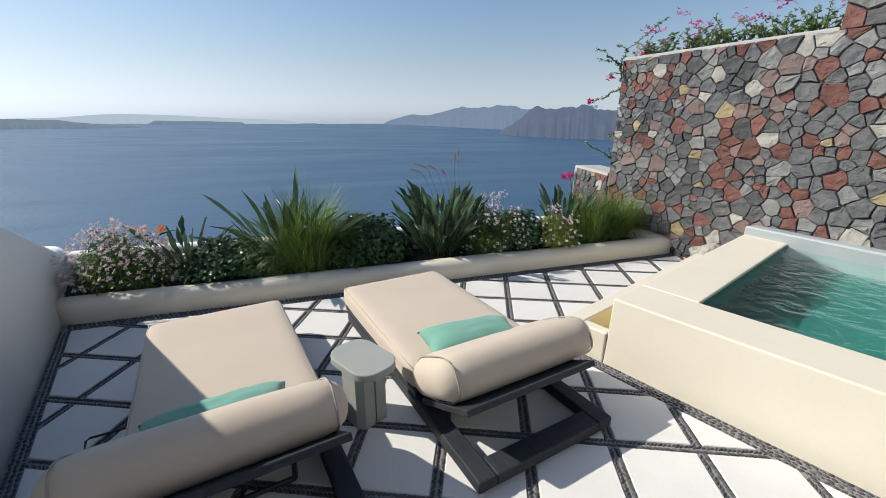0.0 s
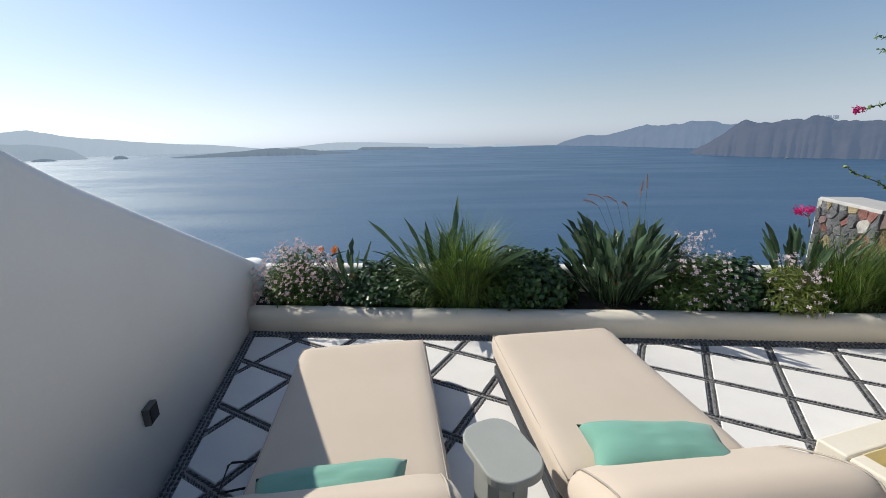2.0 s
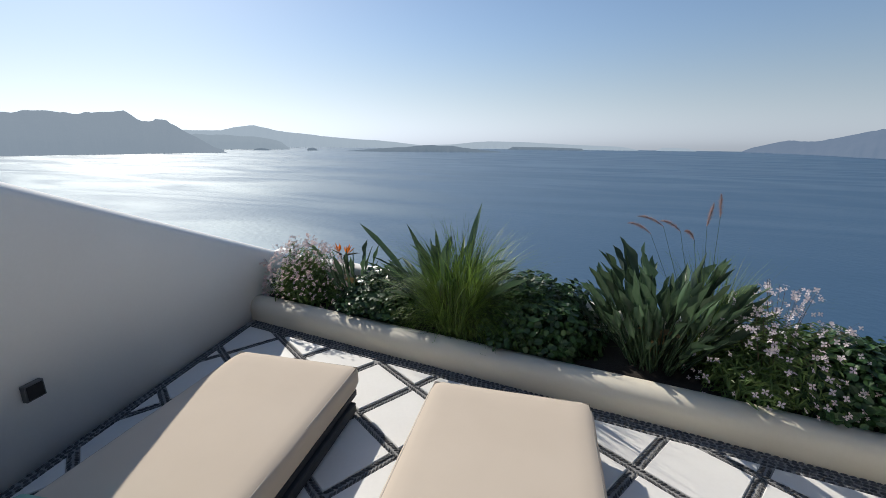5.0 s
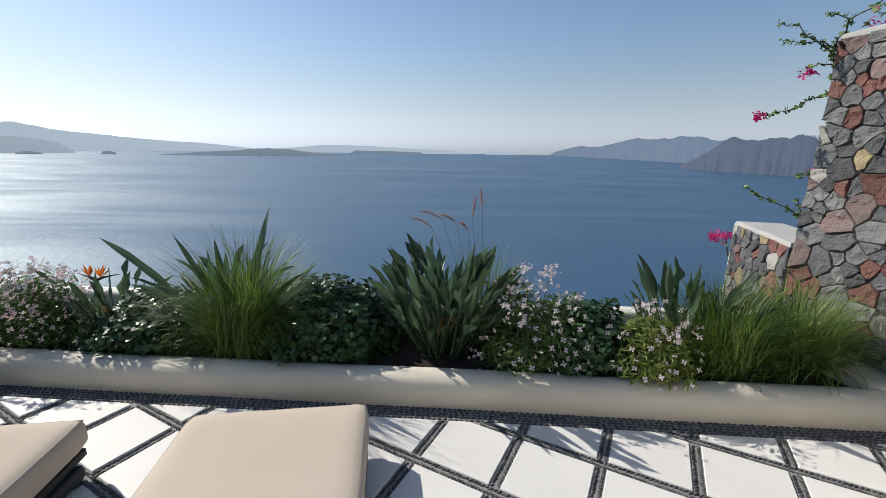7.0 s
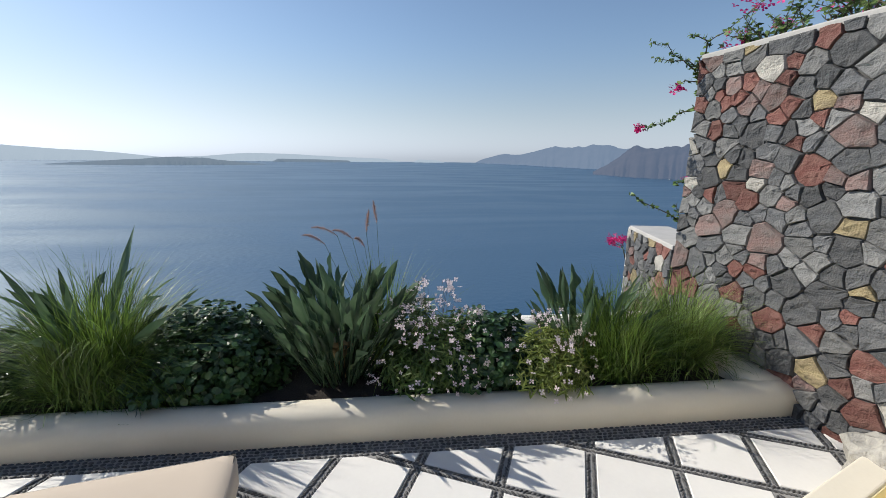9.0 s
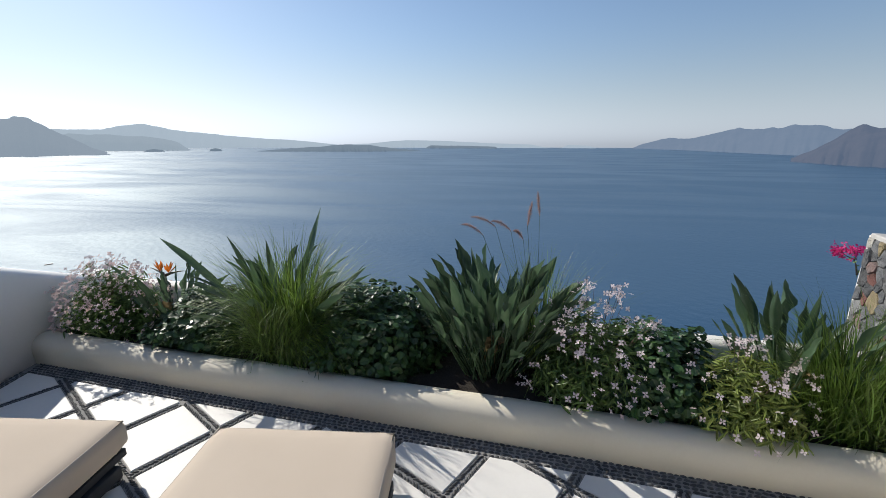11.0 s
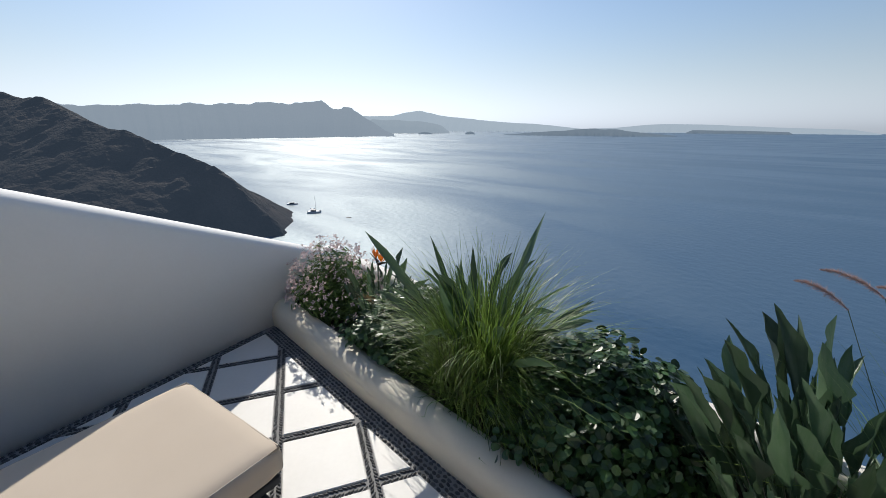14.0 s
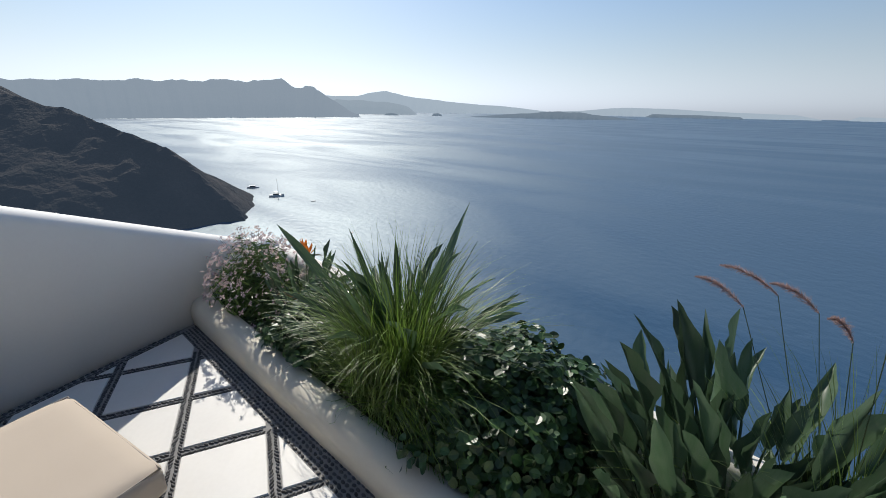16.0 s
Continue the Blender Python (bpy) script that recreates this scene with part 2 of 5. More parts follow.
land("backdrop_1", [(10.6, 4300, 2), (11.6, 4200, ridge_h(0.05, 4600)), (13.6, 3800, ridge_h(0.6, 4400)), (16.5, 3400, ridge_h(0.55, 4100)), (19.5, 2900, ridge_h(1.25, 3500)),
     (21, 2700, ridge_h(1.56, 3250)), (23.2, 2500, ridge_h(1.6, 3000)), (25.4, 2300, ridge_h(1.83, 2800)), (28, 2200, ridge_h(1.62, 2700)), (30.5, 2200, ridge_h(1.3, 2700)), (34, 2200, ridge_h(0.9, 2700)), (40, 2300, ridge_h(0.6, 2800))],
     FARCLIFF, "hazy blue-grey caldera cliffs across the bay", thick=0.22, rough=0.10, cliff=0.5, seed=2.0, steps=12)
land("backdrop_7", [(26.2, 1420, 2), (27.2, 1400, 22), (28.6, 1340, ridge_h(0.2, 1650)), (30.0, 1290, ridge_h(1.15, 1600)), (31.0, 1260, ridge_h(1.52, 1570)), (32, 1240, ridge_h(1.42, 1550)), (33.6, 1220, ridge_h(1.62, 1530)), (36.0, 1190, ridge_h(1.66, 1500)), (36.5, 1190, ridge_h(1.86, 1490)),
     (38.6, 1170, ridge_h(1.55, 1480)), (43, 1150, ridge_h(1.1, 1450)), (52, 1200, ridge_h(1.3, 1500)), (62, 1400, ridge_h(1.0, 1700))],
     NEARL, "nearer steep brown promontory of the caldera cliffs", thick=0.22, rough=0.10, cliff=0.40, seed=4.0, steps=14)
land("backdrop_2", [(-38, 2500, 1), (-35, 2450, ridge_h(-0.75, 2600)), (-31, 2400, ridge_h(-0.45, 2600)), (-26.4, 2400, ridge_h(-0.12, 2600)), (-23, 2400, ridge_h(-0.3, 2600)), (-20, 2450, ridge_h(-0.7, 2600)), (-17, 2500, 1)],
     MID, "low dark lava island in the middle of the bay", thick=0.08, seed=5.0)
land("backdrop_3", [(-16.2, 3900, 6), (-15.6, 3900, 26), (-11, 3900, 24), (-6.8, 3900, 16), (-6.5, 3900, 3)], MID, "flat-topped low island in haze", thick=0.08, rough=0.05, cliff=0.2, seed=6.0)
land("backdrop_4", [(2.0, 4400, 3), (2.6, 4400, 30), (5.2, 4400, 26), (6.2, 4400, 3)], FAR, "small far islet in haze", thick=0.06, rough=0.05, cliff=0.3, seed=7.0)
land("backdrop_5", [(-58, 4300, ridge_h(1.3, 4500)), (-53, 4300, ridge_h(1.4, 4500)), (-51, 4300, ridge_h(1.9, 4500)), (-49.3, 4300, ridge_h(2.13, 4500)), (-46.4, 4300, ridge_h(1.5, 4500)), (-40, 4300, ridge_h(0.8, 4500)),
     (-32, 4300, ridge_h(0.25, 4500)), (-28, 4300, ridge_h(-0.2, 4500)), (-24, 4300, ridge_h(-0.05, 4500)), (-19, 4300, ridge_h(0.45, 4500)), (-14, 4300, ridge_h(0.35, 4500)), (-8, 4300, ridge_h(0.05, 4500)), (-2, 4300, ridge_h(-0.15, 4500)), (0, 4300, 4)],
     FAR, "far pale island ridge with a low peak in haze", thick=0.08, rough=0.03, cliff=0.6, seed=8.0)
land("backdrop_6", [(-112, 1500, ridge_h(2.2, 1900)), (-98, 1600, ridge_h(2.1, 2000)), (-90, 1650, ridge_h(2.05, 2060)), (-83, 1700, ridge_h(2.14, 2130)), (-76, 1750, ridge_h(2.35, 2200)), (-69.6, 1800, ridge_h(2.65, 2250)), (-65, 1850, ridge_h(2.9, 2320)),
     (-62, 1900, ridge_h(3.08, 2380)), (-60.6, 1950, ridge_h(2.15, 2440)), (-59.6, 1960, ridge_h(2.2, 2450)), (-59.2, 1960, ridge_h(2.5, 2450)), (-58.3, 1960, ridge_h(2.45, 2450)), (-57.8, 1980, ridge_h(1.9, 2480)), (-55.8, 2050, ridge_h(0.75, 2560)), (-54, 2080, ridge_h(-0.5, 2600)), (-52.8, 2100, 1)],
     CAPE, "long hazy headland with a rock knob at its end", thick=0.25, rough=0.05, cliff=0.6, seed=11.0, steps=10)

# painted haze glow again, paler for the hills further off
HILLS = haze_glowing("hazy_middle_hills", (0.10, 0.10, 0.10), (0.34, 0.42, 0.50), 0.86)
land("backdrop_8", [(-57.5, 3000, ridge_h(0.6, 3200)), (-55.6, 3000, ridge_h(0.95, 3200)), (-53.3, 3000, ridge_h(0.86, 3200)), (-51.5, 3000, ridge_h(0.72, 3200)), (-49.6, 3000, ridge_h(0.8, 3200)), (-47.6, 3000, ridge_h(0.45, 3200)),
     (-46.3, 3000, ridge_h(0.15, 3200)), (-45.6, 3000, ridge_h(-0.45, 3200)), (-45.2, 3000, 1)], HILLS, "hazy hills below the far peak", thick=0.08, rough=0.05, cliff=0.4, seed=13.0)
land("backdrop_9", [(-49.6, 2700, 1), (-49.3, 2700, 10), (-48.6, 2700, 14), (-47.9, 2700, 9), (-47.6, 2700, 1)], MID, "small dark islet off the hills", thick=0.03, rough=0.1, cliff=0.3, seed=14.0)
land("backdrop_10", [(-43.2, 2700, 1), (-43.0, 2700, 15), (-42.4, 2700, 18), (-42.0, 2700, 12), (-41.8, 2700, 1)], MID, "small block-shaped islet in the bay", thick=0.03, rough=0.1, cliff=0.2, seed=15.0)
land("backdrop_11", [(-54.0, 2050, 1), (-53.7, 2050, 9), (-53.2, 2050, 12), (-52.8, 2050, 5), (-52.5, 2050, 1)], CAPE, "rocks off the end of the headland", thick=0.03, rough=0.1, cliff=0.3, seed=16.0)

# white village along the cliff's crest
vr = random.Random(61)
bm = bmesh.new()
for _ in range(16):
    az_ = vr.uniform(36.2, 38.4)
    x_, y_ = polar(az_, 1485)
    z_ = SEA + ridge_h(1.80, 1485) + vr.uniform(-2.5, 1.5)
    w_ = vr.uniform(2.5, 5.0)
    box(x_ - w_, y_ - 4, z_ - 5, x_ + w_, y_ + 4, z_ + vr.uniform(1.5, 4.5), bm=bm)
# house walls dulled by a painted haze glow
VILLAGE = haze_glowing("hazy_white_houses", (0.75, 0.73, 0.70), (0.30, 0.37, 0.47), 0.55)
tagged(part("village", bm, VILLAGE), "white houses strung along the far cliff top", "village", kind="stuff")

# near headland and the slope below the terrace: one hillside
RIDGE = [(-760, -330, 95), (-500, -160, 52), (-412, -74, 32), (-356, -20, 22), (-336, -8, 18), (-316, 3, 16), (-286, 12, 6), (-272, 14, 3), (-250, 29, -1), (-233, 38, -6), (-219, 46, -11),
         (-205, 53, -17), (-198, 57, -22), (-193, 60, -27), (-188, 62, -31), (-184, 64, -35), (-177, 67, -39), (-170, 68, -46)]


def hill(x, y):
    best = -80.0
    for (x0, y0, z0), (x1, y1, z1) in zip(RIDGE, RIDGE[1:]):
        dx, dy = x1 - x0, y1 - y0
        k = min(1, max(0, ((x - x0) * dx + (y - y0) * dy) / (dx * dx + dy * dy)))
        d = math.hypot(x - x0 - k * dx, y - y0 - k * dy)
        z = z0 + k * (z1 - z0)
        best = max(best, z - (0.66 + 0.9 * smoothstep(z, 0, -45)) * d)
    q = noise.fractal(Vector((x * 0.02, y * 0.02, 3.0)), 0.8, 2.1, 6)
    gully = abs(noise.fractal(Vector((x * 0.035 + 0.3 * q, y * 0.018, 8.0)), 0.7, 2.2, 5))
    best += 1.6 * q - 3.2 * gully + 1.4
    own = -2.6 - 0.85 * max(0, y - 0.6) - 0.25 * max(0, abs(x - 3) - 9)
    own = min(own, -2.6 + 0.45 * max(0, -y - 9))
    if abs(x - 3) < 14 and -9 < y < 1:
        own = -2.6
    else:
        own += 1.5 * q
    return max(best, own, SEA - 6)


NX, NY = 300, 190
xs = [-640 + 760 * i / NX for i in range(NX + 1)]
ys = [-330 + 470 * j / NY for j in range(NY + 1)]
bm = bmesh.new()
grid = [[bm.verts.new((x, y, hill(x, y))) for y in ys] for x in xs]
for i in range(NX):
    for j in range(NY):
        bm.faces.new((grid[i][j], grid[i + 1][j], grid[i + 1][j + 1], grid[i][j + 1]))
# faint painted haze glow over the whole slope, near ground included
CLIFF = haze_glowing("hazy_dark_lava_slope", (0.062, 0.048, 0.040), (0.13, 0.19, 0.28), 0.17, (0.014, 0.016, 0.017), 0.07, 0.7)
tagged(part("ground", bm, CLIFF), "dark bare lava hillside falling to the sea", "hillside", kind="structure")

# ---- terrace plan ----
def wall_x(y):
    return 0.275 - 0.30 * y


def stone_x(y):
    return 6.67 - 0.17 * y


PITCH, GRID_A, GRID_O = 0.445, radians(-24.2), (4.195, -0.226)
P0 = Vector((4.03, -1.48, 0))
PU, PV = Vector((0.937, 0.350, 0)), Vector((0.350, -0.937, 0))


def pool_pt(u, v, z):
    return P0 + PU * u + PV * v + Vector((0, 0, z))


# terrace slab
bm = prism([(-0.25, 0.94), (wall_x(-5.9) - 0.25, -5.95), (9.0, -5.95), (8.2, -3.0), (6.95, 0.94)], -0.5, -0.008)
FLOOR = tagged(part("floor", bm, MORTAR), "terrace floor of white slabs divided by black pebble strips", "floor", kind="structure")
tagged(part("terrace_base", prism([(-0.24, 0.93), (wall_x(-5.9) - 0.24, -5.94), (8.9, -5.94), (8.1, -3.0), (6.9, 0.93)], -6.0, -0.5), WALLPAINT), "plain plastered retaining base under the terrace", "base", kind="structure")

# left parapet wall, swooping up towards the house
def wall_top(d):
    return max(0.46, 0.775 + 0.412 * d) + 0.20 * max(0, d - 1.8) ** 2 * (1 - 0.25 * smoothstep(d, 3, 5))


WD = Vector((0.287, -0.958, 0))
WN = Vector((-0.958, -0.287, 0))
W0 = Vector((0.281, -0.02, 0))
rings = []
for i in range(61):
    d = -0.95 + 6.9 * i / 60
    zt = min(3.4, wall_top(d))
    base = W0 + WD * d
    prof = [(0, -0.3), (0, zt - 0.20), (0, zt - 0.085), (0.006, zt - 0.058), (0.022, zt - 0.034), (0.05, zt - 0.014), (0.09, zt - 0.003), (0.135, zt),
            (0.18, zt - 0.003), (0.22, zt - 0.014), (0.248, zt - 0.034), (0.264, zt - 0.058), (0.27, zt - 0.085), (0.27, -0.3)]
    rings.append([base + WN * o + Vector((0, 0, z)) for o, z in prof])
tagged(part("wall_west", sweep(rings), WALLPAINT, smooth=True), "white plastered parapet wall with a swooping rounded top", "wall", kind="structure")

# planter: rounded front kerb, soil, back parapet
rings = []
for i in range(41):
    x = 0.25 + (6.69 - 0.25) * i / 40
    w = 0.006 * noise.noise(Vector((x * 0.9, 0, 0)))
    prof = [(-0.004, -0.2), (-0.012, 0.02), (-0.018, 0.09), (-0.010, 0.135), (0.014, 0.172), (0.055, 0.192), (0.10, 0.197), (0.145, 0.190), (0.165, 0.165), (0.17, -0.2)]
    rings.append([(x, y + w, z + w * 0.5) for y, z in prof])
tagged(part("planter_wall", sweep(rings), CREAM, smooth=True), "low cream plastered planter kerb with a rounded edge", "planter", kind="structure")
rings = []
for i in range(9):
    k = i / 8
    y = 0.10 + 0.9 * k
    xw = stone_x(y)
    rings.append([(xw - 0.26, y, -0.1), (xw - 0.26, y, 0.16), (xw - 0.22, y, 0.194 + 0.03 * k), (xw - 0.1, y, 0.202 + 0.05 * k), (xw + 0.05, y, 0.202 + 0.05 * k), (xw + 0.05, y, -0.1)])
tagged(part("planter_return", sweep(rings), CREAM, smooth=True), "rounded cream plaster return of the planter beside the stone wall", "planter", kind="structure")
rings = []
for i in range(31):
    x = -0.35 + 7.0 * i / 30
    w = 0.008 * noise.noise(Vector((x * 0.7, 5, 0)))
    prof = [(0.78, -1.4), (0.78, 0.33), (0.795, 0.365), (0.82, 0.38), (0.91, 0.38), (0.94, 0.36), (0.95, -1.4)]
    rings.append([(x, y + w, z + w) for y, z in prof])
tagged(part("parapet", sweep(rings), PLASTER, smooth=True), "low white plastered parapet behind the planting", "parapet", kind="structure")
bm = bmesh.new()
cols = [[bm.verts.new((0.0 + 6.7 * i / 60, 0.10 + 0.75 * j / 8, 0.13 + 0.05 * noise.noise(Vector((i * 0.35, j * 0.5, 1))))) for j in range(9)] for i in range(61)]
for i in range(60):
    for j in range(8):
        bm.faces.new((cols[i][j], cols[i + 1][j], cols[i + 1][j + 1], cols[i][j + 1]))
tagged(part("soil", bm, SOIL, smooth=True), "dark soil of the planter bed", "soil", kind="structure")

# unseen wall added behind the path, closing the terrace and bouncing light
tagged(part("wall_south", box(0.9, -6.0, -0.3, 9.0, -5.7, 3.2), WALLPAINT), "plain white unseen wall added to close the terrace", "wall", kind="structure")

# ---- plunge pool and overflow trough ----
RIM, WATER, TROUGH = 0.48, 0.445, 0.22


def quad_block(u0, v0, u1, v1, z0, z1, bevel=0.012, batter=0.0):
    pts = [pool_pt(u0, v0, 0), pool_pt(u1, v0, 0), pool_pt(u1, v1, 0), pool_pt(u0, v1, 0)]
    bm = prism([(p.x, p.y) for p in pts], z0, z1)
    if batter:
        for v in bm.verts:
            if v.co.z > z1 - 1e-4 and (Vector((v.co.x, v.co.y, 0)) - P0).dot(PU) < u0 + 0.01:
                v.co += PU * batter
    bmesh.ops.bevel(bm, geom=[e for e in bm.edges if max(v.co.z for v in e.verts) > z1 - 1e-4], offset=bevel, segments=3, profile=0.5, affect="EDGES")
    return bm


pool = thing("plunge_pool", "raised cream plastered plunge pool filled with teal water", "pool")
U1 = 2.9
part("front_wall", quad_block(0, 0.34, 0.42, 4.0, -0.1, RIM, batter=0.03), CREAM, pool)
part("side_wall", quad_block(0.424, 0.34, U1, 0.73, -0.1, RIM), CREAM, pool)
part("basin_floor", quad_block(0.42, 0.73, U1, 4.0, -0.02, 0.02), POOLIN, pool, "teal basin floor")
part("basin_lining", quad_block(0.40, 0.726, 0.424, 4.0, 0.0, WATER + 0.018, bevel=0.004), POOLIN, pool, "teal basin lining")
part("basin_lining", quad_block(0.424, 0.726, U1, 0.734, 0.0, WATER + 0.018, bevel=0.002), POOLIN, pool, "teal basin lining")
part("end_wall", quad_block(0, 4.0, U1, 4.3, -0.1, RIM), CREAM, pool)
a_, b_ = -0.86, -5.0
part("back_wall", prism([(stone_x(a_) - 0.15, a_), (stone_x(a_) + 0.1, a_), (stone_x(b_) + 0.1, b_), (stone_x(b_) - 0.15, b_)], -0.4, 0.575, 0.02), POOLGREY, pool, "grey plaster back wall of the pool")
water_mat = bpy.data.materials.new("pool_water")
water_mat.use_nodes = True
n, ln = water_mat.node_tree.nodes, water_mat.node_tree.links
bs = n["Principled BSDF"]
bs.inputs["Base Color"].default_value, bs.inputs["Roughness"].default_value, bs.inputs["IOR"].default_value = (0.55, 0.92, 0.88, 1), 0.03, 1.33
bs.inputs["Transmission Weight"].default_value = 1.0
tc, nz, bp = n.new("ShaderNodeTexCoord"), n.new("ShaderNodeTexNoise"), n.new("ShaderNodeBump")
nz.inputs["Scale"].default_value, nz.inputs["Detail"].default_value, nz.inputs["Distortion"].default_value = 5.0, 4, 1.2
ln.new(tc.outputs["Object"], nz.inputs["Vector"])
ln.new(nz.outputs[0], bp.inputs["Height"])
bp.inputs["Strength"].default_value, bp.inputs["Distance"].default_value = 0.55, 0.07
ln.new(bp.outputs[0], bs.inputs["Normal"])
bm = bmesh.new()
bm.faces.new([bm.verts.new(pool_pt(u, v, WATER)) for u, v in ((0.424, 4.0), (U1, 4.0), (U1, 0.734), (0.424, 0.734))])
w_ = part("pool_water", bm, water_mat, pool, "rippled clear teal water")
w_.visible_shadow = False

trough = thing("overflow_trough", "low cream plastered overflow trough beside the pool", "trough")
part("outer_wall", quad_block(0.0, 0.0, U1, 0.13, -0.1, TROUGH), CREAM, trough)
part("end_wall", quad_block(0.0, 0.134, 0.09, 0.338, -0.1, TROUGH), CREAM, trough)
part("trough_floor", quad_block(0.09, 0.134, U1, 0.336, -0.1, 0.07, bevel=0.004), YELLOWISH, trough, "yellowish trough floor")
part("lining", quad_block(0.092, 0.131, U1, 0.136, 0.05, TROUGH - 0.008, bevel=0.001), YELLOWISH, trough, "yellowish lining")
part("lining", quad_block(0.092, 0.332, U1, 0.3385, 0.05, TROUGH - 0.004, bevel=0.001), YELLOWISH, trough, "yellowish lining")

# ---- wall lamp ----
lamp = thing("wall_light", "small dark grey square step light on the white wall", "wall light", pose(0, 0, 0))
d_ = 1.78
c = W0 + WD * d_ + Vector((0, 0, 0.412))
bm = box(-0.045, -0.03, -0.045, 0.045, 0.0, 0.045, 0.004)
turn_w = Matrix.Translation(c) @ Matrix((( WD.x, WN.x, 0, 0), (WD.y, WN.y, 0, 0), (0, 0, 1, 0), (0, 0, 0, 1)))
part("housing", bm, LAMPGREY, lamp, m=turn_w)
part("front_plate", box(-0.037, -0.034, -0.037, 0.037, -0.0302, 0.037, 0.002), BLACKMETAL, lamp, m=turn_w)


# ---- sun loungers ----
def cushion(sx, sy, sz, r, puff=0.01, cuts=10, seed=0.0):
    """A soft rectangular pad, centred in x and y, standing on z = 0."""
    bm = bmesh.new()
    bmesh.ops.create_cube(bm, size=1.0)
    bmesh.ops.subdivide_edges(bm, edges=bm.edges[:], cuts=cuts, use_grid_fill=True)
    for v in bm.verts:
        p = Vector((v.co.x * sx, v.co.y * sy, v.co.z * sz))
        lim = Vector((sx / 2 - r, sy / 2 - r, sz / 2 - r))
        core = Vector([max(-l, min(l, q)) for l, q in zip(lim, p)])
        off = p - core
        if off.length > 1e-6:
            big = max(abs(o) for o in off)
            off = off.normalized() * min(r, big)
        p = core + off
        bulge = (1 - (2 * p.x / sx) ** 2) * (1 - (2 * p.y / sy) ** 2)
        p.z += puff * bulge * (1 if v.co.z > 0 else -0.3)
        p += Vector((1, 1, 1)) * 0.0025 * noise.noise(p * 4 + Vector((seed, 0, 0)))
        v.co = p + Vector((0, 0, sz / 2))
    return bm


def lounger(m, label, shift=0.0, tilt=28, W=0.87, group="sun loungers on the terrace"):
    """Local y runs from the foot (0) to the head (-2)."""
    ob = thing("sun_lounger", label, "sun lounger", m, group)
    B = 0.88
    # dark base: four boards round an open frame
    for name, b in (("side_board", (-B / 2, -2.02, 0.02, -B / 2 + 0.10, -0.10, 0.085)), ("side_board", (B / 2 - 0.10, -2.02, 0.02, B / 2, -0.10, 0.085)),
                    ("end_board", (-B / 2 + 0.102, -2.02, 0.02, B / 2 - 0.102, -1.90, 0.083)), ("end_board", (-B / 2 + 0.102, -0.22, 0.02, B / 2 - 0.102, -0.10, 0.083)),
                    ("cross_board", (-B / 2 + 0.102, -1.36, 0.02, B / 2 - 0.102, -1.28, 0.081))):
        part(name, box(*b, 0.008), DARKWOOD, ob)
    for sx in (-1, 1):
        for y in (-0.2, -1.9):
            part("foot", box(sx * 0.36 - 0.03, y - 0.03, 0.0, sx * 0.36 + 0.03, y + 0.03, 0.02, 0.004), BLACKMETAL, ob)
    part("deck", box(-W / 2 + 0.02, -1.36, 0.087, W / 2 - 0.02, -0.03, 0.128, 0.006), DARKWOOD, ob)
    mt = part("mattress", cushion(W, 1.36, 0.158, 0.05, 0.012, 14, m.translation.x), CANVAS, ob, "beige canvas mattress", True, pose(0, -0.68, 0.130))
    # piping round the top of the mattress
    pts = []
    for i in range(49):
        t_ = 2 * math.pi * i / 48
        cx, cy = math.cos(t_), math.sin(t_)
        f = 1 / max(abs(cx), abs(cy))
        pts.append((max(-1, min(1, cx * f * 1.02)) * (W / 2 - 0.018), max(-1, min(1, cy * f * 1.02)) * (0.68 - 0.018), 0.142))
    part("piping", tube(pts, 0.004, k=5), PIPING, mt, "seam piping", True)
    # raised back with its bolster cushion
    back = pose(0, -1.41, 0.132, -tilt, 0, 0)
    part("back_frame", box(-W / 2 + 0.03, -0.52, -0.045, W / 2 - 0.03, 0.0, -0.012, 0.006), DARKWOOD, ob, m=back)
    bk = part("back_cushion", cushion(1.04, 0.47, 0.235, 0.112, 0.012, 14, 3 + m.translation.x), CANVAS, ob, "beige canvas bolster cushion", True, back @ pose(shift, -0.235, -0.01))
    for sx in (-1, 1):
        ring = []
        for i in range(33):
            t_ = 2 * math.pi * i / 32
            cx, cy = math.cos(t_), math.sin(t_)
            r = ((abs(cx) ** 3.2 + abs(cy) ** 3.2) ** (-1 / 3.2))
            ring.append((sx * 0.45, 0.232 * cx * r, 0.119 + 0.118 * cy * r))
        part("piping", tube(ring, 0.0045, k=5), PIPING, bk, "seam piping", True)
    for sx in (-0.2, 0.2):
        part("strut", tube([(sx, -1.62, 0.10), (sx, -1.66, 0.40)], 0.012), BLACKMETAL, ob)
    part("strut", tube([(-0.2, -1.62, 0.10), (0.2, -1.62, 0.10)], 0.012), BLACKMETAL, ob)
    return ob


L2M = pose(2.918, -0.465, 0, 0, 0, 11.4)
L1M = pose(1.578, -0.715, 0, 0, 0, 12.2)
lounger(L2M, "beige canvas sun lounger on a charcoal base, near the pool", 0.045, W=0.90)
first = lounger(L1M, "beige canvas sun lounger half in the white wall's shade", -0.07, 36, 0.87)

inv = L1M.inverted()
part("release_lever", tube([inv @ Vector(p) for p in ((1.30, -1.60, 0.06), (1.11, -1.635, 0.06), (1.10, -1.65, 0.055), (1.15, -1.815, 0.05), (1.30, -1.775, 0.06))], 0.006), BLACKMETAL, first, "thin bent black lever")


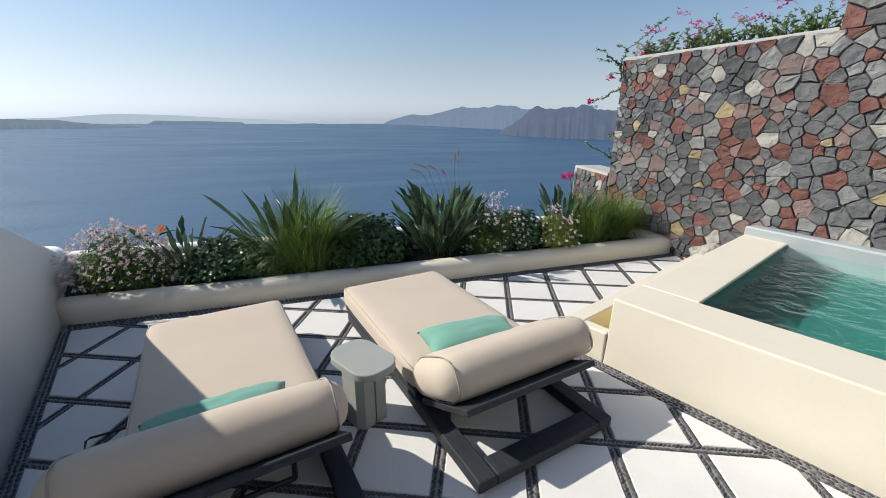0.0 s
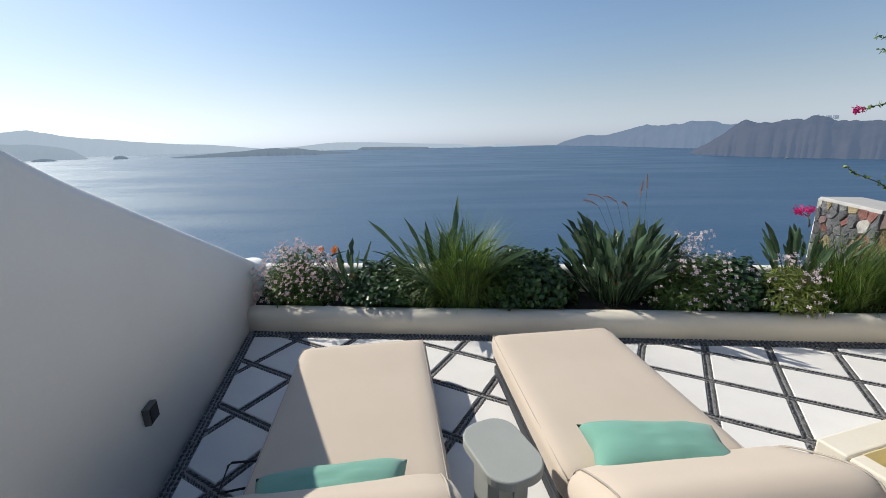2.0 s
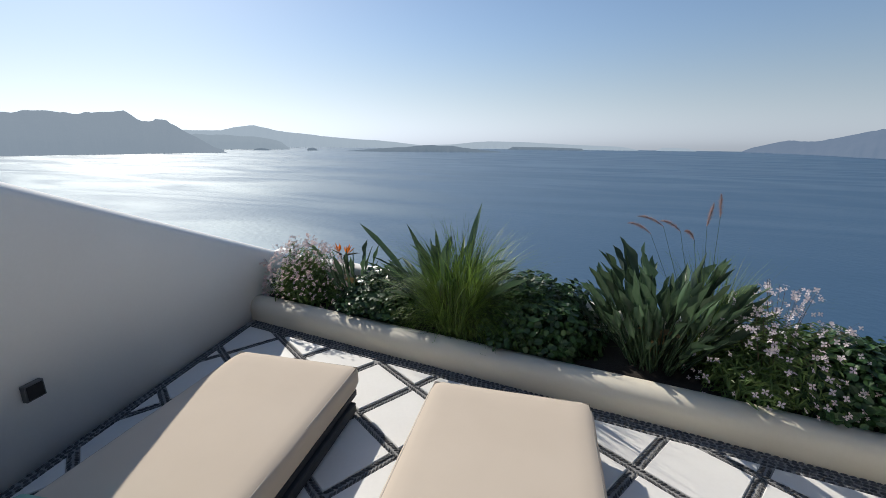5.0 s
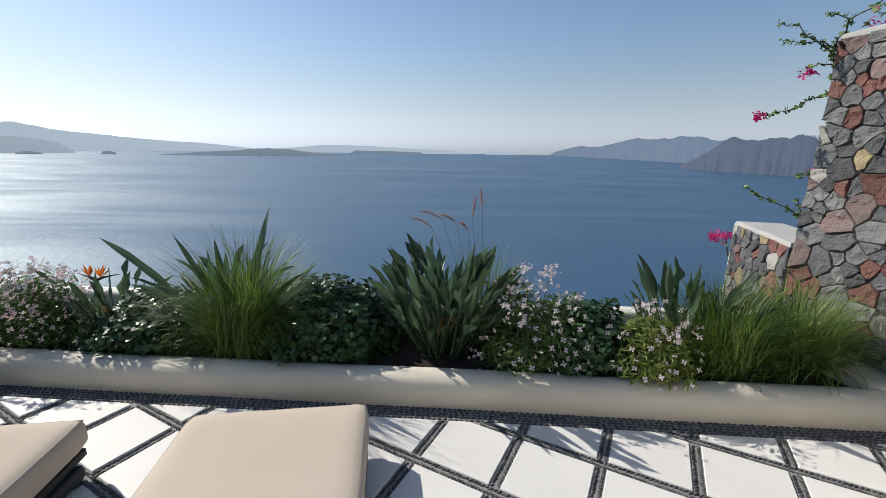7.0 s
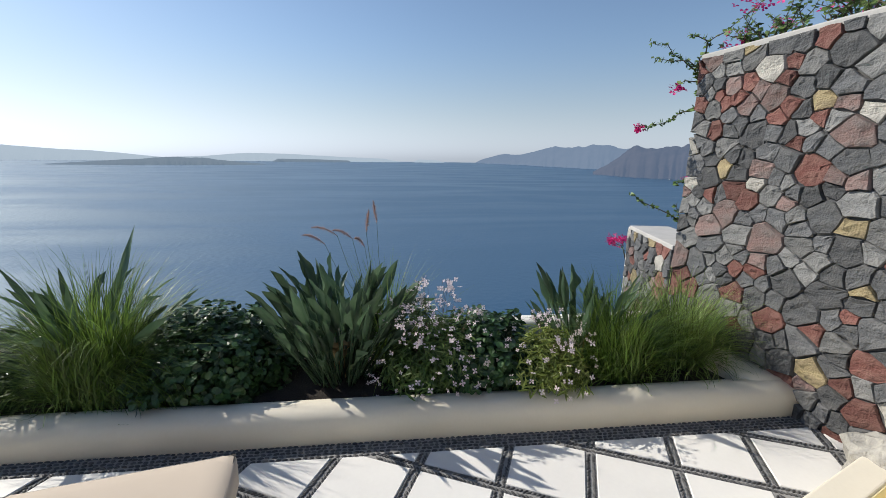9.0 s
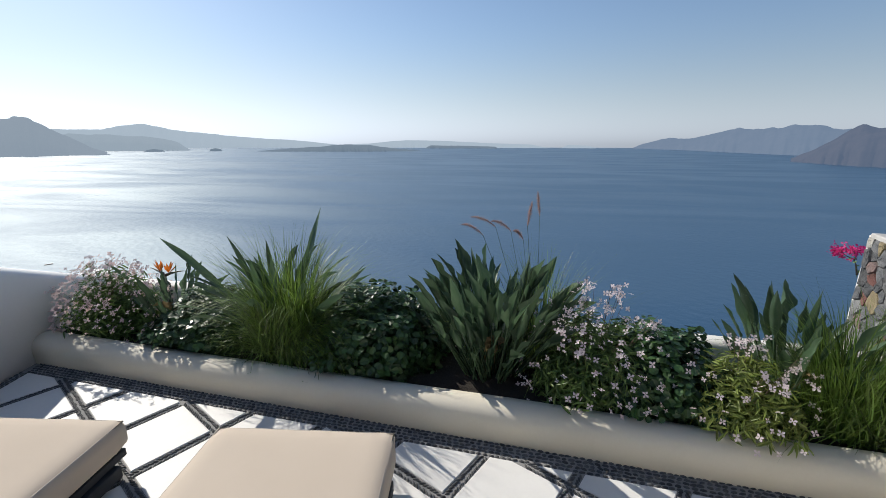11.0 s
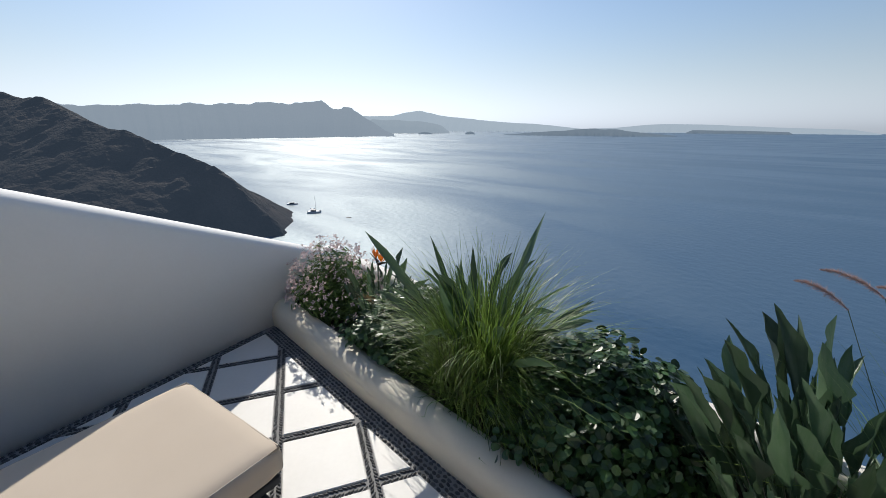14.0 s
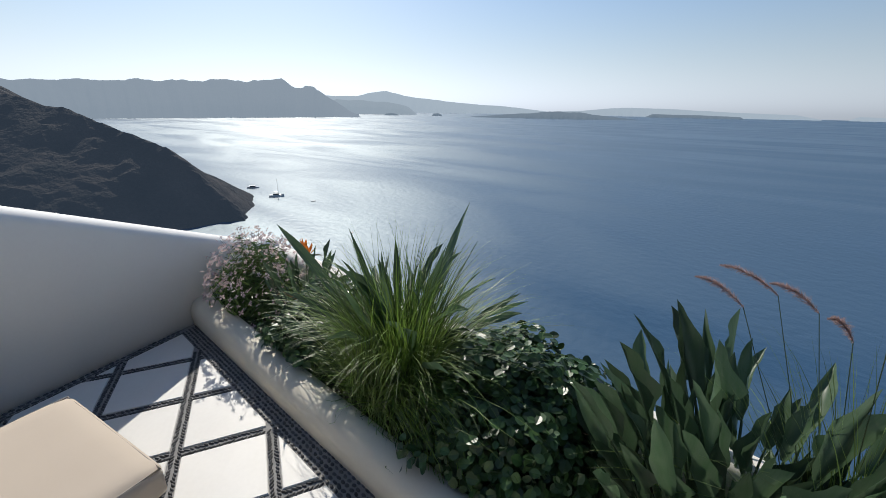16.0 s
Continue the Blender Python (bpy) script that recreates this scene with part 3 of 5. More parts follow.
def pillow(m, label):
    bm = bmesh.new()
    bmesh.ops.create_grid(bm, x_segments=26, y_segments=14, size=1.0)
    top = [v for v in bm.verts]
    ret = bmesh.ops.extrude_face_region(bm, geom=bm.faces[:])
    low = {v for v in ret["geom"] if isinstance(v, bmesh.types.BMVert)}
    for v in bm.verts:
        x, y = v.co.x, v.co.y
        h = max(0, (1 - abs(x) ** 3)) ** 0.45 * max(0, (1 - abs(y) ** 2.6)) ** 0.5
        pinch = 1 - 0.10 * (1 - abs(y)) * abs(x) ** 2
        wr = 0.010 * noise.noise(Vector((x * 3, y * 4, m.translation.x))) * h
        s = -1 if v in low else 1
        v.co = Vector((x * 0.305 * pinch, y * 0.150 * (1 - 0.06 * (1 - abs(x))), s * (0.084 * h + wr) + 0.078))
    bmesh.ops.remove_doubles(bm, verts=bm.verts[:], dist=0.0015)
    bmesh.ops.recalc_face_normals(bm, faces=bm.faces[:])
    ob = thing("lumbar_pillow", label, "pillow", m, "mint pillows")
    part("cover", bm, MINT, ob, "", True)
    return ob


pillow(L2M @ pose(-0.03, -1.33, 0.286, 4, 0, -9), "mint green lumbar pillow leaning on the lounger back")
pillow(L1M @ pose(-0.05, -1.40, 0.274, 0, 0, 1), "mint green lumbar pillow partly in shade")


# ---- side table ----
def side_table(m):
    ob = thing("side_table", "grey-green composite side table with a rounded oblong top", "side table", m)

    def slab(rx, ry, r, z0, z1, bev, name):
        pts = []
        for i, (sx, sy) in enumerate(((1, 1), (-1, 1), (-1, -1), (1, -1))):
            for j in range(9):
                t_ = math.pi / 2 * (i + j / 8)
                pts.append((sx * (rx - r) + r * math.cos(t_), sy * (ry - r) + r * math.sin(t_)))
        return prism(pts, z0, z1, bev, 3)
    part("tabletop", slab(0.19, 0.13, 0.105, 0.348, 0.388, 0.008, ""), TABLE, ob)
    for sy in (-1, 1):
        part("pedestal_half", prism([(-0.10, sy * 0.004), (-0.10, sy * 0.07), (-0.06, sy * 0.10), (0.06, sy * 0.10), (0.10, sy * 0.07), (0.10, sy * 0.004)], 0.0, 0.348), TABLE, ob)
    return ob


side_table(pose(2.486, -1.825, 0, 0, 0, -62))

# ---- planting ----
LEAF = mat("strelitzia_leaf", (0.056, 0.110, 0.050), 0.40, (0.096, 0.142, 0.084), 9, 60, bump=0.25, dist=0.003, vary=0.5, trans=0.28, stretch=(6, 6, 1))
STALK = mat("leaf_stalk", (0.07, 0.12, 0.05), 0.5, (0.10, 0.12, 0.06), 12, 60, bump=0.2, dist=0.002)
DRYLEAF = mat("dry_leaf", (0.30, 0.22, 0.11), 0.8, (0.18, 0.12, 0.06), 9, 50, bump=0.4, dist=0.003, trans=0.2)
GRASS = mat("fountain_grass", (0.100, 0.180, 0.030), 0.45, (0.15, 0.22, 0.045), 5, 30, bump=0.0, island=0.7, trans=0.35)
GRASS_PALE = mat("pale_fountain_grass", (0.145, 0.235, 0.052), 0.45, (0.20, 0.26, 0.075), 5, 30, bump=0.0, island=0.65, trans=0.35)
GLOSSY = mat("glossy_dark_leaf", (0.032, 0.078, 0.022), 0.36, (0.050, 0.098, 0.031), 14, 60, bump=0.1, dist=0.002, island=0.5, trans=0.12)
FINELEAF = mat("gaura_leaf", (0.105, 0.180, 0.045), 0.45, (0.14, 0.205, 0.055), 9, 50, bump=0.0, island=0.45, trans=0.25)
LIMELEAF = mat("lime_gaura_leaf", (0.19, 0.25, 0.05), 0.5, (0.24, 0.28, 0.07), 9, 50, bump=0.0, island=0.4, trans=0.3)
STEM = mat("reddish_stem", (0.10, 0.05, 0.035), 0.7, (0.07, 0.06, 0.03), 12, 50, bump=0.0)
WOOD = mat("woody_stem", (0.09, 0.07, 0.05), 0.85, (0.14, 0.11, 0.085), 14, 80, bump=0.4, dist=0.003)
WHITEP = mat("white_petal", (0.82, 0.76, 0.76), 0.6, (0.80, 0.62, 0.64), 14, 60, bump=0.0, island=0.12, trans=0.35)
PINKP = mat("pale_pink_petal", (0.74, 0.52, 0.50), 0.6, (0.78, 0.66, 0.64), 14, 60, bump=0.0, island=0.15, trans=0.35)
ORANGE = mat("orange_petal", (0.85, 0.20, 0.02), 0.5, (0.80, 0.30, 0.03), 14, 60, bump=0.0, trans=0.3)
BEAK = mat("flower_beak", (0.10, 0.05, 0.06), 0.5, (0.07, 0.09, 0.04), 12, 50, bump=0.0)
MAGENTA = mat("magenta_bract", (0.72, 0.03, 0.20), 0.6, (0.62, 0.04, 0.25), 14, 60, bump=0.0, island=0.25, trans=0.35)
PLUME = mat("rosy_plume", (0.46, 0.30, 0.27), 0.8, (0.52, 0.38, 0.34), 30, 200, bump=0.0, island=0.3, trans=0.3)
rnd = random.Random(7)


def raw(name, verts, faces, material, parent=None, label="", smooth=False, m=None):
    me = bpy.data.meshes.new(name)
    me.from_pydata([tuple(v) for v in verts], [], faces)
    if smooth:
        me.shade_smooth()
    me.materials.append(material)
    ob = new(name, me)
    ob.parent = parent
    if m is not None:
        ob.matrix_basis = m
    return tagged(ob, label)


def blade_mesh(name, petiole, blade, width, bend, fold, twist, material):
    """One long-stalked lance-shaped leaf growing up z and arching towards +y."""
    verts, faces = [], []
    n_p, n_b = 5, 11
    p, ang = Vector((0, 0, 0)), 0.0
    total = petiole + blade
    path = []
    for i in range(n_p + n_b):
        seg = petiole / n_p if i < n_p else blade / (n_b - 1)
        path.append((p.copy(), ang))
        ang += bend * seg / total * (0.6 + 1.0 * i / (n_p + n_b))
        p = p + Vector((0, math.sin(ang), math.cos(ang))) * seg
    for i in range(n_p + 1):
        q, a_ = path[i]
        r = 0.0085 * (1 - 0.45 * i / n_p)
        for k in range(4):
            t_ = math.pi / 2 * k
            verts.append(q + Vector((math.cos(t_) * r, math.sin(t_) * r * math.cos(a_), -math.sin(t_) * r * math.sin(a_))))
    for i in range(n_p):
        for k in range(4):
            faces.append((i * 4 + k, i * 4 + (k + 1) % 4, i * 4 + 4 + (k + 1) % 4, i * 4 + 4 + k))
    start = len(verts)
    rows = path[n_p:]
    for i, (q, a_) in enumerate(rows):
        k = i / (len(rows) - 1)
        w = width * (math.sin(math.pi * (0.06 + 0.94 * k ** 0.80)) ** 0.75 if k < 1 else 0.0) * (1 + 0.08 * math.sin(9 * k + width * 90))
        tw = twist * k
        side = Vector((math.cos(tw), math.sin(tw) * math.cos(a_), -math.sin(tw) * math.sin(a_)))
        up = Vector((0, -math.cos(a_), math.sin(a_)))
        fl, fr_ = fold * (1 + 0.45 * math.sin(11 * k + twist * 7)), fold * (1 + 0.45 * math.sin(13 * k + bend * 9 + 2))
        verts += [q - side * w + up * w * fl, q - side * w * 0.5 + up * w * fl * 0.35, q, q + side * w * 0.5 + up * w * fr_ * 0.35, q + side * w + up * w * fr_]
    for i in range(len(rows) - 1):
        for c_ in range(4):
            a0 = start + i * 5 + c_
            faces.append((a0, a0 + 1, a0 + 6, a0 + 5))
    me = bpy.data.meshes.new(name)
    me.from_pydata([tuple(v) for v in verts], [], faces)
    me.shade_smooth()
    me.materials.append(material)
    return me


rnd2 = random.Random(77)
LEAVES = [blade_mesh("leaf", rnd.uniform(0.20, 0.50), rnd.uniform(0.22, 0.34), rnd.uniform(0.022, 0.034), rnd.uniform(-0.2, 0.6), rnd.uniform(0.35, 1.2), rnd.uniform(-1.9, 1.9), LEAF) for _ in range(18)]
CLUMP = [blade_mesh("leaf", rnd2.uniform(0.24, 0.58), rnd2.uniform(0.24, 0.34), rnd2.uniform(0.024, 0.037), rnd2.uniform(-0.15, 0.6), rnd2.uniform(0.5, 1.5), rnd2.uniform(-1.8, 1.8), LEAF) for _ in range(30)]
SLIM = [blade_mesh("leaf", rnd.uniform(0.18, 0.32), rnd.uniform(0.30, 0.42), rnd.uniform(0.014, 0.022), rnd.uniform(-0.1, 0.8), rnd.uniform(0.2, 0.9), rnd.uniform(-1.3, 1.3), LEAF) for _ in range(14)]
DRY = [blade_mesh("leaf", 0.15, 0.22, 0.03, 1.6, 0.9, 1.5, DRYLEAF) for _ in range(2)]


def strelitzia(x, y, count, label, size=1.0, spread=52, kinds=LEAVES, dry=2, seed=1, base=0.10, squash=1.0, most=56, front=0.6):
    """A fan of leaves; those over the kerb stand more upright than the rest."""
    r = random.Random(seed)
    ob = thing("bird_of_paradise_plant", label, "plant", pose(x, y, 0.15), "bird of paradise plants")
    for i in range(count):
        az = 360 * (i * 0.381966 % 1) + r.uniform(-14, 14)
        k = (i + 0.5) / count
        tilt = spread * k ** 0.62 * r.uniform(0.65, 1.15) + r.uniform(-8, 8)
        tilt = min(tilt, most + r.uniform(-4, 4))
        tilt *= 1 - (1 - front) * max(0, -math.cos(radians(az)))
        s = size * (1.06 - 0.18 * k) * r.uniform(0.72, 1.18)
        s = min(s, size * 1.02)
        rr = base * k ** 0.5
        px, py = -math.sin(radians(az)) * rr, math.cos(radians(az)) * rr * squash
        shared("leaf", kinds[i % len(kinds)], ob, pose(px, py, 0, -tilt, r.uniform(-16, 16), az) @ pose(0, 0, 0, 0, 0, r.uniform(-80, 80)) @ Matrix.Diagonal((s, s, s, 1)))
    for i in range(dry):
        shared("leaf", DRY[i % 2], ob, pose(r.uniform(-0.06, 0.06), -0.06, 0, 12, 0, 180 + r.uniform(-60, 60)), "withered brown leaf")
    return ob


def flower_head(parent, x, y, z, az):
    """A long-stalked bird-like orange flower."""
    st = part("flower_stalk", tube([(x * 0.3, y * 0.3, 0), (x * 0.8, y * 0.8, z * 0.6), (x, y, z)], 0.007, 0.006), STALK, parent, "", True)
    m = pose(x, y, z, 0, 0, az)
    part("beak", tube([(0, 0, 0), (0, 0.05, 0.02), (0, 0.13, 0.035), (0, 0.17, 0.035)], 0.014, 0.001, 8), BEAK, parent, "dark pointed flower beak", True, m)
    verts, faces = [], []
    for i, (tx, el, ln_) in enumerate(((-0.4, 75, 0.11), (0.1, 60, 0.12), (0.5, 85, 0.10), (-0.1, 40, 0.11), (0.3, 105, 0.09))):
        d = Vector((tx * 0.5, math.cos(radians(el)), math.sin(radians(el)))).normalized()
        s = d.cross(Vector((0.3, 0.2, 1))).normalized() * 0.014
        o = Vector((0, 0.03, 0.02))
        q = len(verts)
        verts += [o, o + d * ln_ * 0.5 - s, o + d * ln_ * 0.55 + s.cross(d) * 0.5, o + d * ln_ * 0.5 + s, o + d * ln_]
        faces += [(q, q + 1, q + 2), (q, q + 2, q + 3), (q + 1, q + 4, q + 2), (q + 2, q + 4, q + 3)]
    raw("petals", verts, faces, ORANGE, parent, "bright orange petals", False, m)


def grass_tuft(x, y, count, height, lean, material, label, seed, droop=1.5, base=0.09, width=0.0022, front=0.12):
    """Fine blades that rise, arch and hang; few of them reach out over the kerb."""
    r = random.Random(seed)
    ob = thing("fountain_grass", label, "grass", pose(x, y, 0.14), "fountain grass tufts")
    verts, faces = [], []
    for _ in range(count):
        az = r.uniform(0, 2 * math.pi)
        tilt = abs(r.gauss(0, lean))
        ln_ = height * r.uniform(0.45, 1.15)
        rr = base * r.random() ** 0.5
        p = Vector((math.cos(az) * rr, math.sin(az) * rr, 0))
        az += r.gauss(0, 0.6)
        out = Vector((math.cos(az), math.sin(az), 0))
        side = Vector((-math.sin(az), math.cos(az), 0))
        dr = droop * r.uniform(0.35, 1.5)
        w = width * r.uniform(0.6, 1.3)
        edge = front - y - (0.10 if r.random() < 0.04 else 0.0) + r.gauss(0, 0.02)
        curl = r.gauss(0, 0.22)
        a_ = tilt
        q = len(verts)
        for i in range(10):
            k = i / 9
            ww = w * (1 - k ** 2.2)
            verts += [p - side * ww, p + side * ww]
            a_ = min(tilt + dr * k ** 1.6 * (0.35 + tilt), 2.9)
            step = out * math.sin(a_) + side * curl * k + Vector((0, 0, math.cos(a_)))
            if p.y + step.y * ln_ / 9 < edge and p.z < 0.45:
                step.y = max(step.y, 0.0)
            if p.z < 0.06 and step.z < 0:
                step.z = 0.0
            p = p + step * ln_ / 9
        for i in range(9):
            faces.append((q + 2 * i, q + 2 * i + 1, q + 2 * i + 3, q + 2 * i + 2))
    tagged(raw("blades", verts, faces, material, ob), kind="stuff")
    return ob


def leaf_cloud(r, cx, cy, cz, rx, ry, rz, count, size, slim=0.62, shell=0.45, up=0.5, row=0.4):
    """Small folded oval leaves filling a lumpy mound."""
    verts, faces = [], []
    for _ in range(count):
        d = Vector((r.gauss(0, 1), r.gauss(0, 1), abs(r.gauss(0, 1)) * 1.1 - 0.25)).normalized()
        lump = 1 + 0.28 * noise.noise(d * 2.3 + Vector((cx, cy, cz)) * 3)
        k = (shell + (1 - shell) * r.random()) * lump
        p = Vector((cx + d.x * rx * k, cy + d.y * ry * k, cz + d.z * rz * k))
        if p.y + row < 0.17 and p.z < 0.10 + 0.5 * max(0, -p.y - row):
            continue
        nrm = (d * (1 - up) + Vector((0, 0, up)) + Vector((r.gauss(0, 0.35), r.gauss(0, 0.35), r.gauss(0, 0.35)))).normalized()
        t1 = nrm.cross(Vector((r.gauss(0, 1), r.gauss(0, 1), r.gauss(0, 1)))).normalized()
        t2 = nrm.cross(t1)
        s = size * r.uniform(0.65, 1.25)
        w = s * slim
        q = len(verts)
        verts += [p - t1 * s, p - t1 * 0.55 * s + t2 * w * 0.40 + nrm * 0.10 * s, p + t1 * 0.1 * s + t2 * w * 0.55 + nrm * 0.14 * s, p + t1 * 0.7 * s + t2 * w * 0.34 + nrm * 0.08 * s, p + t1 * s,
                  p + t1 * 0.7 * s - t2 * w * 0.34 + nrm * 0.08 * s, p + t1 * 0.1 * s - t2 * w * 0.55 + nrm * 0.14 * s, p - t1 * 0.55 * s - t2 * w * 0.40 + nrm * 0.10 * s]
        faces += [(q, q + 1, q + 2, q + 3, q + 4), (q, q + 4, q + 5, q + 6, q + 7)]
    return verts, faces


def bloom(verts, faces, p, r, size, petals=4):
    n_ = Vector((r.gauss(0, 0.5), -0.5 + r.gauss(0, 0.5), 0.7 + r.gauss(0, 0.3))).normalized()
    a_ = n_.orthogonal().normalized()
    b_ = n_.cross(a_)
    for i in range(petals):
        t_ = 2 * math.pi * (i + r.uniform(-0.15, 0.15)) / petals
        d = a_ * math.cos(t_) + b_ * math.sin(t_)
        s = n_.cross(d) * size * 0.34
        q = len(verts)
        verts += [p, p + d * size * 0.6 - s + n_ * size * 0.12, p + d * size + n_ * size * 0.05, p + d * size * 0.6 + s + n_ * size * 0.12]
        faces.append((q, q + 1, q + 2, q + 3))


def shrub(x, y, rx, ry, h, count, label, seed, size=0.024):
    r = random.Random(seed)
    ob = thing("ground_cover_shrub", label, "shrub", pose(x, y, 0.13), "dark ground cover shrubs")
    v, f = leaf_cloud(r, 0, 0, 0.02, rx, ry, h, int(count * 1.05), size, 1.45, 0.5, 0.45, y)
    tagged(raw("leaves", v, f, GLOSSY, ob), kind="stuff")
    for i in range(9):
        a_ = 2 * math.pi * i / 9
        part("stem", tube([(0, 0, 0), (math.cos(a_) * rx * 0.4, math.sin(a_) * ry * 0.4, h * 0.4), (math.cos(a_) * rx * 0.8, math.sin(a_) * ry * 0.8, h * 0.55)], 0.006, 0.003, 4), WOOD, ob)
    return ob


def gaura(x, y, rx, ry, h, label, seed, leaf=FINELEAF, petal=WHITEP, flowers=150, leaves=1700, stalks=26, tall=0.22, lean=(0, 0), fsize=0.014):
    r = random.Random(seed)
    ob = thing("gaura_bush", label, "flowering bush", pose(x, y, 0.13), "gaura bushes")
    v, f = leaf_cloud(r, lean[0] * 0.4, lean[1] * 0.4, 0.02, rx * 0.92, ry * 0.92, h * 0.86, int(leaves * 0.8), 0.033, 0.34, 0.35, 0.25, y)
    tagged(raw("leaves", v, f, leaf, ob), kind="stuff")
    kinds = []
    for _ in range(6):
        v, f = [], []
        bloom(v, f, Vector((0, 0, 0)), r, 1.0)
        me = bpy.data.meshes.new("flower")
        me.from_pydata([tuple(q) for q in v], [], f)
        me.materials.append(petal)
        kinds.append(me)
    made, more_v, more_f = [0], [], []

    def put(p, s):
        if p.y + y < 0.16 and p.z < 0.12:
            return
        made[0] += 1
        if made[0] > 300:
            bloom(more_v, more_f, p, r, s)
        else:
            shared("flower", kinds[made[0] % 6], ob, Matrix.Translation(p) @ Matrix.Rotation(r.uniform(-0.7, 0.7), 4, "Z") @ Matrix.Diagonal((s, s, s, 1)))

    def stalk(a, b, c, rad):
        sv, sf = [], []
        q = 0
        for i in range(7):
            k = i / 6
            p = a * (1 - k) ** 2 + b * 2 * k * (1 - k) + c * k * k
            for j in range(3):
                t_ = 2 * math.pi * j / 3
                sv.append(p + Vector((math.cos(t_), math.sin(t_), 0)) * rad * (1 - 0.6 * k))
        for i in range(6):
            for j in range(3):
                sf.append((q + i * 3 + j, q + i * 3 + (j + 1) % 3, q + i * 3 + 3 + (j + 1) % 3, q + i * 3 + 3 + j))
        raw("stem", sv, sf, STEM, ob)
    for i in range(stalks):
        a_ = r.uniform(0, 2 * math.pi)
        k = r.random() ** 0.5
        top = Vector((math.cos(a_) * rx * k * 1.05 + lean[0], math.sin(a_) * ry * k * 1.05 + lean[1], h * (1.0 - 0.45 * k * k) + tall * r.random()))
        foot = Vector((top.x * 0.25, top.y * 0.25, 0))
        stalk(foot, Vector((top.x * 0.6, top.y * 0.6, top.z * 0.75)), top, 0.0022)
        for _ in range(r.randint(2, 6)):
            q = top + Vector((r.gauss(0, 0.016), r.gauss(0, 0.016), -r.random() * 0.09))
            put(q, fsize * r.uniform(0.6, 1.15))
    for _ in range(flowers):
        d = Vector((r.gauss(0, 1), r.gauss(0, 1) - 0.35, abs(r.gauss(0, 1)))).normalized()
        put(Vector((d.x * rx * 1.08 + lean[0] * 0.6, d.y * ry * 1.08 + lean[1] * 0.6, 0.03 + d.z * h * r.uniform(0.9, 1.06))), fsize * r.uniform(0.7, 1.2))
    if more_v:
        tagged(raw("blossom", more_v, more_f, petal, ob), kind="stuff")
    return ob


gaura(0.62, 0.40, 0.42, 0.36, 0.58, "pale pink flowering gaura bush in the planter corner", 3, petal=PINKP, flowers=520, stalks=60, leaves=6000, tall=0.10, fsize=0.019)
bop0 = strelitzia(1.12, 0.50, 26, "dark bird of paradise plant with an orange flower", 0.88, 44, LEAVES, 1, 5, 0.09)
flower_head(bop0, -0.28, 0.20, 0.37, -70)
flower_head(bop0, -0.36, 0.25, 0.36, 80)
shrub(1.46, 0.52, 0.46, 0.48, 0.34, 8000, "low dark glossy ground cover shrub spilling over the kerb", 11)
strelitzia(2.04, 0.60, 64, "tall slim-leaved bird of paradise behind grass", 1.42, 64, SLIM, 1, 8, 0.16, most=66)
grass_tuft(2.26, 0.40, 2700, 0.92, 0.56, GRASS, "bright green fountain grass arching over the planter kerb", 21, 2.9, 0.18, 0.0029)
shrub(2.84, 0.58, 0.52, 0.52, 0.47, 10500, "dense dark glossy ground cover shrub between taller plants", 12)
strelitzia(3.70, 0.52, 140, "large broad-leaved bird of paradise clump with withered leaves", 1.04, 46, CLUMP, 4, 9, 0.20)
gaura(4.32, 0.42, 0.44, 0.42, 0.55, "white flowering gaura bush with wiry stalks", 4, flowers=210, stalks=40, leaves=6500, tall=0.24, lean=(0.05, 0.05), fsize=0.019)
shrub(4.72, 0.52, 0.42, 0.46, 0.41, 7000, "dark glossy ground cover shrub between flowering bushes", 13)
gaura(5.06, 0.28, 0.33, 0.34, 0.46, "lime green gaura bush with white flowers hanging over the kerb", 6, leaf=LIMELEAF, flowers=60, stalks=20, leaves=5500, tall=0.14, lean=(0.0, -0.04), fsize=0.019)
strelitzia(5.42, 0.56, 40, "bird of paradise plant rising out of grass", 1.08, 46, LEAVES, 1, 10, 0.13)
grass_tuft(5.62, 0.38, 1500, 0.72, 0.40, GRASS, "green fountain grass in front of broad leaves", 22, 2.4, 0.16, 0.0031)
grass_tuft(6.20, 0.54, 2100, 0.66, 0.44, GRASS_PALE, "fresh green fountain grass beside the stone wall", 23, 2.4, 0.18, 0.0031)
tuft = grass_tuft(4.00, 0.66, 420, 0.84, 0.40, GRASS_PALE, "thin fountain grass with rosy seed plumes", 24, 1.3, 0.08, 0.0022)
pr = random.Random(31)
